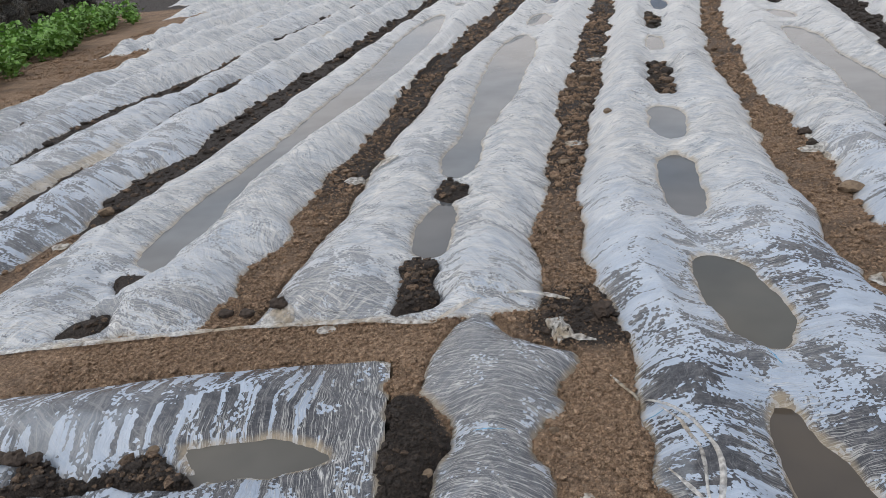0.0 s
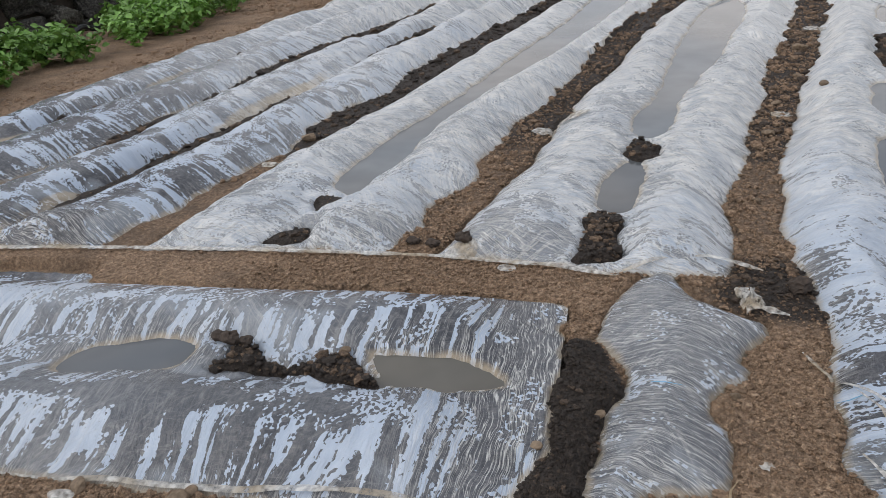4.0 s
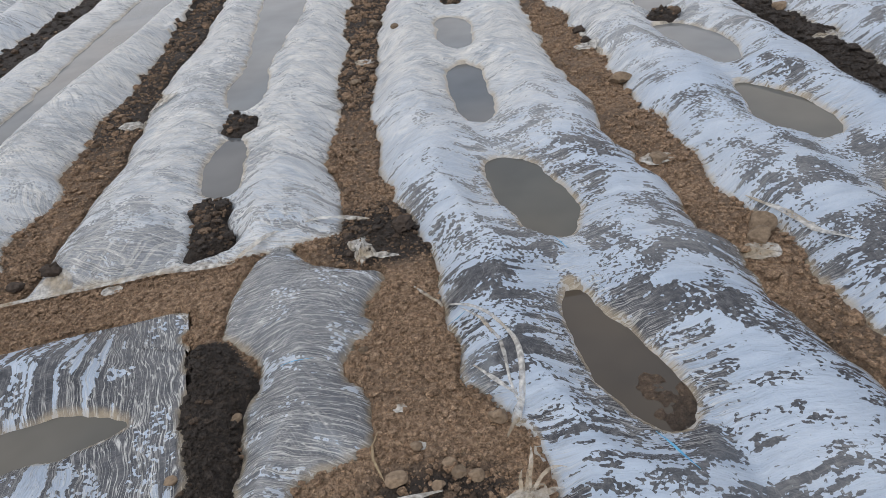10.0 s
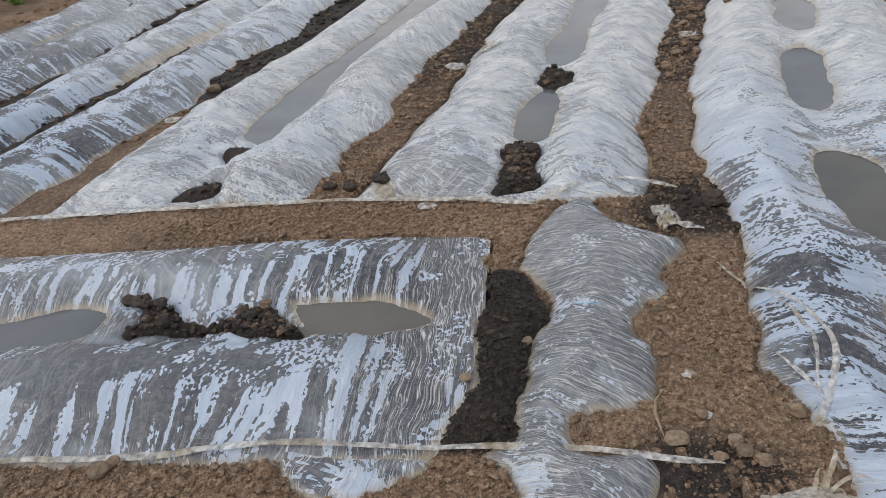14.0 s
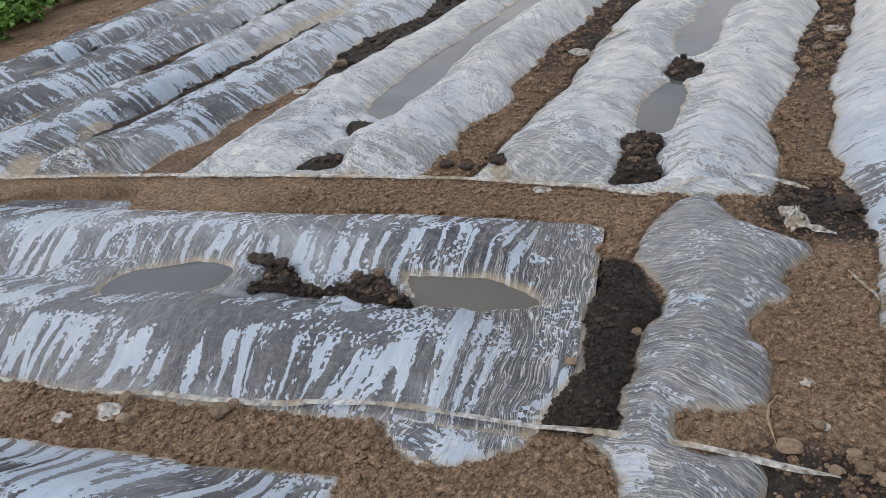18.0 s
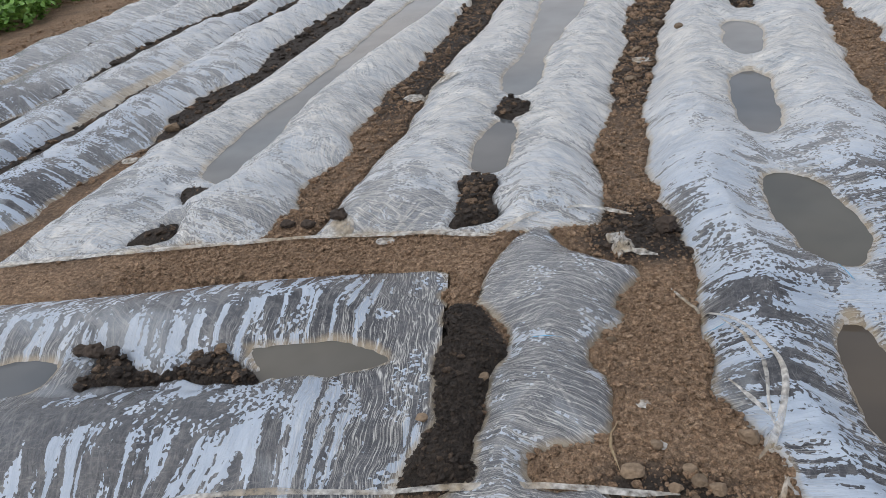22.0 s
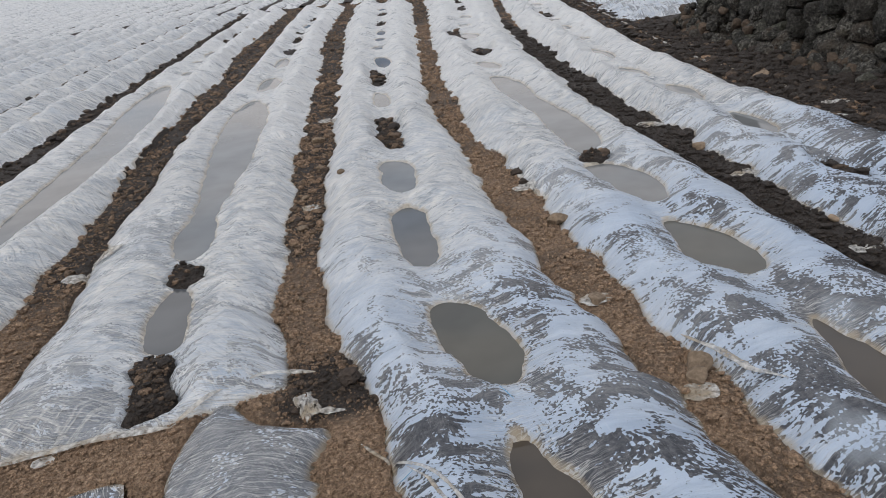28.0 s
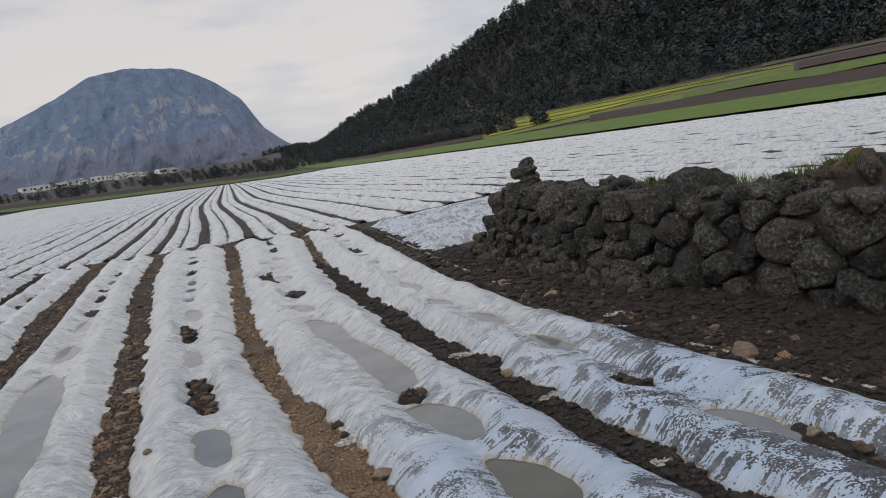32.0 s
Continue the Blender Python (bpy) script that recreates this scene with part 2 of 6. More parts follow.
# water in the furrows: level and outline
POOLS = {
    "b": [(-2.16, 7.4), (-2.12, 6.1), (-2.08, 5.2), (-2.01, 4.3), (-2.06, 3.68), (-2.02, 3.4), (-1.98, 2.96), (-1.90, 2.83), (-1.72, 2.73), (-1.74, 2.95), (-1.75, 3.28), (-1.81, 3.65), (-1.86, 4.07), (-1.84, 4.87), (-1.80, 5.4), (-1.76, 6.0), (-1.77, 7.2), (-1.83, 8.5), (-2.12, 10.4), (-2.36, 10.2), (-2.32, 8.5)],
    "a_near": [(-0.62, 3.60), (-0.46, 3.56), (-0.43, 3.28), (-0.42, 3.13), (-0.41, 2.99), (-0.49, 2.95), (-0.60, 2.98), (-0.63, 3.15), (-0.65, 3.35)],
    "a_long": [(-0.70, 3.98), (-0.78, 4.35), (-0.72, 4.59), (-0.74, 4.91), (-0.80, 5.42), (-0.90, 6.21), (-0.97, 7.6), (-0.90, 8.2), (-0.78, 8.45), (-0.60, 8.0), (-0.50, 7.2), (-0.53, 6.56), (-0.48, 6.0), (-0.51, 5.42), (-0.54, 4.82), (-0.53, 4.51), (-0.47, 4.06), (-0.54, 3.88)],
    "a_far": [(-0.83, 8.80), (-0.89, 9.58), (-0.70, 9.85), (-0.54, 9.32), (-0.66, 8.75)],
    "a_farther": [(-0.82, 10.4), (-0.84, 11.4), (-0.66, 11.6), (-0.60, 10.6)],
    "e_one": [(0.78, 2.15), (0.84, 2.11), (0.89, 1.99), (0.95, 1.85), (1.00, 1.70), (1.02, 1.59), (0.99, 1.52), (0.94, 1.49), (0.87, 1.52), (0.81, 1.61), (0.78, 1.72), (0.75, 1.86), (0.74, 1.99)],
    "e_two": [(0.59, 3.02), (0.71, 3.06), (0.83, 2.98), (0.88, 2.77), (0.93, 2.56), (0.91, 2.41), (0.86, 2.35), (0.75, 2.39), (0.67, 2.50), (0.62, 2.68), (0.59, 2.87)],
    "e_three": [(0.52, 4.27), (0.66, 4.31), (0.72, 4.09), (0.73, 3.76), (0.74, 3.47), (0.65, 3.37), (0.56, 3.44), (0.52, 3.69), (0.49, 4.01)],
    "e_four": [(0.47, 5.35), (0.71, 5.23), (0.73, 4.71), (0.67, 4.51), (0.55, 4.51), (0.46, 4.77)],
    "e_five": [(0.50, 8.0), (0.69, 7.6), (0.68, 7.05), (0.48, 7.1)],
    "e_six": [(0.58, 10.5), (0.82, 10.2), (0.77, 9.3), (0.59, 9.5)],
    "f_one": [(1.86, 3.58), (1.96, 3.48), (2.09, 3.24), (2.10, 3.01), (2.05, 2.89), (1.95, 2.86), (1.83, 2.96), (1.78, 3.19), (1.81, 3.43)],
    "f_two": [(1.74, 4.60), (1.97, 4.55), (2.08, 4.16), (2.04, 3.87), (1.92, 3.74), (1.82, 3.89), (1.75, 4.27)],
    "f_three": [(1.74, 7.91), (1.89, 7.87), (2.03, 7.27), (1.97, 6.66), (2.06, 6.12), (2.08, 5.56), (2.07, 5.19), (1.99, 4.85), (1.79, 4.75), (1.78, 5.04), (1.77, 5.57), (1.82, 6.07), (1.74, 6.68), (1.71, 7.29)],
    "f_four": [(1.77, 9.0), (2.03, 8.62), (1.95, 8.15), (1.75, 8.47)],
    "f_mud": [(2.00, 2.54), (2.02, 2.38), (2.08, 2.22), (2.10, 2.0), (2.06, 1.75), (1.95, 1.75), (1.88, 2.0), (1.90, 2.22), (1.93, 2.42)],
    "g_one": [(3.13, 8.85), (3.26, 8.4), (3.19, 7.9), (3.00, 8.05)],
    "g_two": [(3.00, 7.6), (3.19, 7.12), (3.08, 6.71), (2.92, 7.0)],
    "g_three": [(3.06, 6.5), (3.22, 6.27), (3.16, 5.77), (3.05, 5.68), (2.98, 6.06)],
    "g_four": [(3.07, 5.35), (3.20, 5.17), (3.19, 4.74), (3.06, 4.61), (2.98, 4.80)],
    "g_five": [(3.01, 3.29), (3.14, 3.16), (3.20, 2.90), (3.13, 2.66), (3.04, 2.78), (2.99, 3.05)],
    "x_left": [(-1.94, 1.22), (-1.95, 1.32), (-1.89, 1.39), (-1.76, 1.49), (-1.59, 1.55), (-1.50, 1.53), (-1.49, 1.41), (-1.53, 1.35), (-1.70, 1.28), (-1.84, 1.22)],
    "x_right": [(-0.97, 1.70), (-0.86, 1.75), (-0.75, 1.78), (-0.59, 1.79), (-0.45, 1.76), (-0.44, 1.68), (-0.61, 1.59), (-0.78, 1.58), (-0.86, 1.62)],
}
POOL_LEVEL = {"x_left": 0.03, "x_right": 0.03, "e_one": 0.015}
# bare mud lying in the furrows
MUD = {
    "a_plug": [(-0.63, 3.62), (-0.66, 3.82), (-0.60, 3.90), (-0.46, 3.82), (-0.45, 3.60)],
    "a_end": [(-0.60, 2.92), (-0.43, 2.95), (-0.40, 2.75), (-0.34, 2.55), (-0.52, 2.50), (-0.56, 2.7)],
    "e_plug": [(0.50, 6.70), (0.67, 6.59), (0.68, 5.64), (0.57, 5.55), (0.50, 5.98)],
    "e_plug_far": [(0.50, 9.2), (0.66, 9.1), (0.66, 8.3), (0.52, 8.2)],
    "f_plug": [(1.75, 4.72), (1.86, 4.82), (1.98, 4.72), (1.92, 4.58), (1.78, 4.56)],
    "f_far": [(1.78, 12.2), (2.0, 12.0), (2.0, 10.8), (1.78, 11.0)],
    "g_mud": [(2.96, 4.10), (3.10, 4.00), (3.06, 3.60), (2.93, 3.70)],
    "g_near": [(3.08, 2.75), (3.22, 2.83), (3.20, 2.40), (3.17, 1.9), (3.08, 1.9), (3.08, 2.4)],
    "b_end": [(-1.91, 2.62), (-1.92, 2.7), (-1.85, 2.75), (-1.68, 2.69), (-1.72, 2.61), (-1.79, 2.55)],
    "b_foot": [(-1.86, 2.24), (-1.88, 2.29), (-1.78, 2.46), (-1.7, 2.38), (-1.67, 2.29)],
    "c_line": [(-3.32, 4.4), (-3.14, 4.4), (-3.10, 3.4), (-3.06, 2.6), (-3.10, 2.0), (-3.28, 1.9), (-3.26, 2.6), (-3.30, 3.4)],
    "c_far": [(-3.5, 7.0), (-3.32, 7.0), (-3.26, 5.2), (-3.44, 5.2)],
    "d_line": [(-5.02, 8.0), (-4.86, 8.0), (-4.76, 6.0), (-4.68, 4.6), (-4.66, 3.0), (-4.82, 3.0), (-4.84, 4.6), (-4.92, 6.0)],
    "x_mid": [(-1.4, 1.43), (-1.41, 1.56), (-1.33, 1.58), (-1.26, 1.52), (-1.12, 1.55), (-1.04, 1.63), (-0.93, 1.65), (-0.76, 1.55), (-0.88, 1.52), (-1.09, 1.51), (-1.23, 1.48), (-1.34, 1.41)],
}
pond = random.Random(21)    # a chain of small ponds down each far furrow
for s in "baefg":
    l, r = np.array(EDGES[s + "_left"]), np.array(EDGES[s + "_right"])
    y = {"b": 11.2, "a": 12.2, "e": 11.3, "f": 9.7, "g": 9.6}[s]
    while y < 18.5:
        long, wide = pond.uniform(0.4, 0.95), pond.uniform(0.10, 0.16)
        c = (np.interp(y, l[:, 1], l[:, 0]) + np.interp(y, r[:, 1], r[:, 0])) / 2 + pond.uniform(-0.04, 0.04)
        ring = [(c + wide * math.cos(a) * pond.uniform(0.8, 1.2), y + long / 2 * math.sin(a)) for a in np.linspace(0, 5.5, 8)]
        (POOLS if pond.random() < 0.6 else MUD)[s + "_pond_%d" % int(y * 10)] = ring
        y += long + pond.uniform(0.35, 1.0)
SMOOTH_POOLS = {k: round_off(v) for k, v in POOLS.items()}
SMOOTH_MUD = {k: round_off(v) for k, v in MUD.items()}
# film over the end of the headland, its soil hole and a loose flap
LINK = round_off([(-0.29, 2.44), (-0.31, 2.10), (-0.22, 2.03), (-0.11, 1.86), (-0.16, 1.68), (-0.12, 1.57), (-0.13, 1.45), (-0.09, 1.36), (-0.20, 1.29), (-0.06, 1.28), (-0.01, 1.05), (0.2, 1.0), (0.24, 1.34),
                  (0.20, 1.42), (0.13, 1.38), (0.02, 1.38), (0.00, 1.48), (0.10, 1.53), (0.19, 1.55), (0.20, 1.66), (0.17, 1.78), (0.10, 1.83), (0.10, 1.93), (0.20, 2.06), (0.13, 2.12), (0.24, 2.33), (0.05, 2.38), (-0.06, 2.42), (-0.17, 2.60)], 1)
FLAP = round_off([(-0.68, 1.20), (-0.56, 1.19), (-0.27, 1.27), (-0.30, 1.20), (-0.46, 1.07), (-0.60, 1.09)], 1)


def mud_distance(x, y):
    """Distance outside the nearest patch of bare mud, with a ragged outline."""
    d = np.full(x.shape, 0.4)
    for poly in SMOOTH_MUD.values():
        d = np.minimum(d, poly_distance(x, y, poly))
    return d + 0.11 * fbm(x * 8, y * 8, 4, 23)


def headland(x, y):
    return x * CA + y * SA, -x * SA + y * CA


def film_sheets(x, y):
    """Signed distance inside each film sheet: positive where film lies."""
    out = {}
    far, near = row_far(x) - y, y - row_near(x)
    rag = (0.05 + 0.07 * smooth(2.5, 6.0, y)) * fbm(x * 7, y * 6, 4, 57) + 0.10 * smooth(5.0, 9.0, y) * fbm(x * 3, y * 3.2, 3, 59)
    for s in SHEETS:
        l, r = edge_x(s + "_left", y), edge_x(s + "_right", y)
        out[s] = rag + np.minimum.reduce([x - l, r - x, far, near if s not in LATE_START else y - LATE_START[s] - 0.3 * (x - l)])
    p, q = headland(x, y)
    wob = 0.03 * fbm(p * 4, q * 4, 3, 91)
    top = 2.315 - q + wob + 0.05 * fbm(p * 2, p * 0, 2, 5) + 0.17 * smooth(-2.6, -2.3, p) * smooth(-1.82, -1.9, p)
    end = 0.13 + 0.06 * smooth(1.3, 1.8, q) - p + 0.10 * fbm(q * 8, p * 0, 3, 8)
    out["x"] = -np.log(np.exp(-22 * np.clip(q - 1.285 + wob, -1, 1)) + np.exp(-22 * np.clip(top, -1, 1)) + np.exp(-22 * np.clip(end, -1, 1))) / 22
    out["z"] = np.minimum(1.09 - q + 2 * wob, -0.36 - p)
    out["k"] = -poly_distance(x, y, LINK) + 0.02 * fbm(x * 12, y * 12, 3, 44)
    out["l"] = -poly_distance(x, y, FLAP)
    return out


def base_height(x, y, films=None):
    """The moulded ground: ridges, furrows, pools. Returns height and the distance outside the nearest pool."""
    films = films or film_sheets(x, y)
    h = np.zeros_like(x)
    for s in SHEETS:
        l, r = edge_x(s + "_left", y), edge_x(s + "_right", y)
        u = np.clip((x - l) / (r - l), 0, 1)
        bump = np.clip(0.5 - 0.5 * np.cos(4 * np.pi * u), 0, 1) ** (0.48 + 0.42 * smooth(4.0, 8.0, y))
        tall = ((0.105 if s in "cd" else 0.09) + 0.03 * smooth(5, 9, y)) + 0.045 * fbm(y * 1.3, np.floor(u * 2) + ord(s), 3, 7) + (0.03 + 0.06 * smooth(3.5, 8, y)) * fbm(y * 3.6, np.floor(u * 2) + ord(s), 2, 9)
        near = smooth(-0.02, 0.13, y - row_near(x)) if s in "dcba" else smooth(-0.1, 0.6, y - LATE_START[s]) if s in LATE_START else 1.0
        far = smooth(-0.05, 0.25, row_far(x) - y)
        h = np.maximum(h, bump * tall * near * far + 0.02 * smooth(0.0, 0.1, u) * smooth(1.0, 0.9, u) * near)
    p, q = headland(x, y)
    u = np.clip((q - 1.285) / 1.03, 0, 1)
    bump = np.clip(0.5 - 0.5 * np.cos(4 * np.pi * u), 0, 1) ** 0.62 * (0.105 + 0.03 * fbm(p * 1.5, np.floor(u * 2), 2, 3))
    h = np.maximum(h, bump * smooth(0.16, -0.25, p))
    h = np.maximum(h, 0.12 * smooth(1.10, 0.85, q) * smooth(-0.25, -0.6, p))
    inside = np.clip(films["k"], 0, 0.2)
    h = np.maximum(h, 0.08 * np.sqrt(smooth(0.0, 0.17, inside)) * (0.85 + 0.5 * fbm(x * 4, y * 4, 2, 12)))
    dark = poly_distance(x, y, DARK_PATCH)
    h = np.maximum(h, 0.05 * smooth(0.02, -0.1, dark))
    wet = np.full(x.shape, 0.4)
    d = mud_distance(x, y)
    h = np.where(d < 0.12, h + (0.028 + 0.03 * fbm(x * 9, y * 9, 3, 3) - h) * smooth(0.10, -0.01, d), h)
    for name, poly in SMOOTH_POOLS.items():
        lev = POOL_LEVEL.get(name, 0.03)
        d = poly_distance(x, y, poly) + 0.055 * fbm(x * 9, y * 7, 4, 21)
        h = np.where(d < 0, np.maximum(lev + d * 0.55, lev - 0.06), np.where(d < 0.25, np.clip(h, lev + np.minimum(d * 0.5, 0.012), lev + 0.01 + d * 0.45), h))
        wet = np.minimum(wet, d)
    return h, wet


DARK_PATCH = round_off([(-0.43, 1.99), (-0.33, 2.06), (-0.24, 2.02), (-0.19, 1.91), (-0.11, 1.85), (-0.10, 1.77), (-0.16, 1.69), (-0.12, 1.57), (-0.12, 1.48), (-0.10, 1.41), (-0.09, 1.34), (-0.18, 1.31), (-0.30, 1.27), (-0.29, 1.40), (-0.37, 1.49), (-0.37, 1.64), (-0.40, 1.72), (-0.42, 1.87)])

# far country: past the line e = 0 the land climbs to the wooded hill
SKYLINE = [(-40, 0.3), (5, 0.4), (10.6, 1.3), (13.4, 2.0), (16.4, 3.2), (19, 3.9), (21, 4.8), (24, 5.8), (27, 7.2), (30, 8.5), (40, 12.4), (55, 15), (80, 12), (120, 3)]


def beyond(x, y):
    """Metres past the edge of the far field."""
    return np.maximum(x - 36 - 0.07 * np.maximum(y, 0), y - 212)


def far_height(x, y):
    z = np.clip((y - 40) / 170, 0, 1) * np.clip(1.5 - 0.045 * x, 0, 4)
    z = z + 0.033 * np.clip(y - 212, 0, 900) * smooth(40, -40, x - 0.2 * y)
    e = np.clip(x - 36 - 0.07 * np.maximum(y, 0), 0, None)
    az = np.degrees(np.arctan2(x, np.maximum(y, 1e-3)))
    el = np.interp(az, *np.array(SKYLINE).T)
    crest = 1.6 + np.minimum(np.hypot(x, y), 1500) * np.tan(np.radians(el))
    foot = 0.073 * np.minimum(e, 100)
    s = smooth(95, 240, e)
    z = z + foot + np.maximum(crest - foot, 0) * s * smooth(-60, 40, y)
    return z


# ---- materials ----
def material(name):
    m = bpy.data.materials.new(name)
    m.use_nodes = True
    return m, m.node_tree.nodes, m.node_tree.links, m.node_tree.nodes["Principled BSDF"]


def ramp(nodes, links, source, *stops):
    r = nodes.new("ShaderNodeValToRGB")
    while len(r.color_ramp.elements) < len(stops):
        r.color_ramp.elements.new(0.5)
    for e, (p, c) in zip(r.color_ramp.elements, stops):
        e.position = p
        e.color = (*c, 1) if len(c) == 3 else c
    links.new(source, r.inputs[0])
    return r.outputs[0]


def maths(nodes, links, op, a, b=None, c=None):
    n = nodes.new("ShaderNodeMath")
    n.operation = op
    for i, v in enumerate((a, b, c)):
        if v is None:
            continue
        if isinstance(v, (int, float)):
            n.inputs[i].default_value = v
        else:
            links.new(v, n.inputs[i])
    return n.outputs[0]


def mix_color(nodes, links, fac, a, b):
    n = nodes.new("ShaderNodeMix")
    n.data_type = "RGBA"
    for sock, v in (("Factor", fac), ("A", a), ("B", b)):
        if isinstance(v, (int, float)):
            n.inputs[sock].default_value = v
        elif isinstance(v, tuple):
            n.inputs[sock].default_value = (*v, 1)
        else:
            links.new(v, n.inputs[sock])
    return n.outputs["Result"]


def noise_at(nodes, links, vector, scale, detail=4, rough=0.55, distortion=0.0):
    n = nodes.new("ShaderNodeTexNoise")
    n.inputs["Scale"].default_value, n.inputs["Detail"].default_value = scale, detail
    n.inputs["Roughness"].default_value, n.inputs["Distortion"].default_value = rough, distortion
    links.new(vector, n.inputs["Vector"])
    return n.outputs["Fac"]


def bumped(nodes, links, bsdf, *layers):
    last = None
    for height, strength, distance in layers:
        b = nodes.new("ShaderNodeBump")
        b.inputs["Strength"].default_value, b.inputs["Distance"].default_value = strength, distance
        links.new(height, b.inputs["Height"])
        if last:
            links.new(last, b.inputs["Normal"])
        last = b.outputs["Normal"]
    links.new(last, bsdf.inputs["Normal"])


def attribute(nodes, name):
    a = nodes.new("ShaderNodeAttribute")
    a.attribute_name = name
    return a


def soil_material():
    m, n, l, b = material("soil")
    pos = n.new("ShaderNodeNewGeometry").outputs["Position"]
    fine, grit, broad = noise_at(n, l, pos, 60, 6, 0.65), noise_at(n, l, pos, 260, 3), noise_at(n, l, pos, 3.2, 4)
    dry = ramp(n, l, fine, (0.28, (0.145, 0.092, 0.058)), (0.5, (0.35, 0.237, 0.155)), (0.74, (0.57, 0.42, 0.295)))
    wet = ramp(n, l, fine, (0.25, (0.012, 0.009, 0.007)), (0.52, (0.038, 0.028, 0.022)), (0.78, (0.105, 0.080, 0.062)))
    wetness = attribute(n, "wet").outputs["Fac"]
    fac = maths(n, l, "ADD", wetness, maths(n, l, "MULTIPLY", maths(n, l, "SUBTRACT", broad, 0.5), 0.9))
    fac_c = ramp(n, l, fac, (0.25, (0, 0, 0)), (0.75, (1, 1, 1)))
    col = mix_color(n, l, fac_c, dry, wet)
    pale = ramp(n, l, grit, (0.66, (0, 0, 0)), (0.74, (1, 1, 1)))
    col = mix_color(n, l, maths(n, l, "MULTIPLY", pale, 0.2), col, (0.40, 0.32, 0.24))
    l.new(col, b.inputs["Base Color"])
    l.new(maths(n, l, "SUBTRACT", 0.95, maths(n, l, "MULTIPLY", fac_c, 0.25)), b.inputs["Roughness"])
    crumb = []
    for scale in (105, 260):
        vor = n.new("ShaderNodeTexVoronoi")
        vor.inputs["Scale"].default_value = scale
        l.new(pos, vor.inputs["Vector"])
        crumb.append(vor.outputs["Distance"])
        cell = n.new("ShaderNodeSeparateColor")
        l.new(vor.outputs["Color"], cell.inputs[0])
        tone = ramp(n, l, cell.outputs[0], (0.0, (0.74, 0.73, 0.72)), (0.6, (1.0, 1.0, 1.0)), (1.0, (1.3, 1.28, 1.25)))
        mul = n.new("ShaderNodeMix")
        mul.data_type, mul.blend_type = "RGBA", "MULTIPLY"
        mul.inputs["Factor"].default_value = 0.8
        l.new(col, mul.inputs["A"])
        l.new(tone, mul.inputs["B"])
        col = mul.outputs["Result"]
    l.new(col, b.inputs["Base Color"])
    bumped(n, l, b, (fine, 1.0, 0.014), (crumb[0], 0.9, -0.008), (crumb[1], 1.0, -0.004), (grit, 0.6, 0.003))
    return m


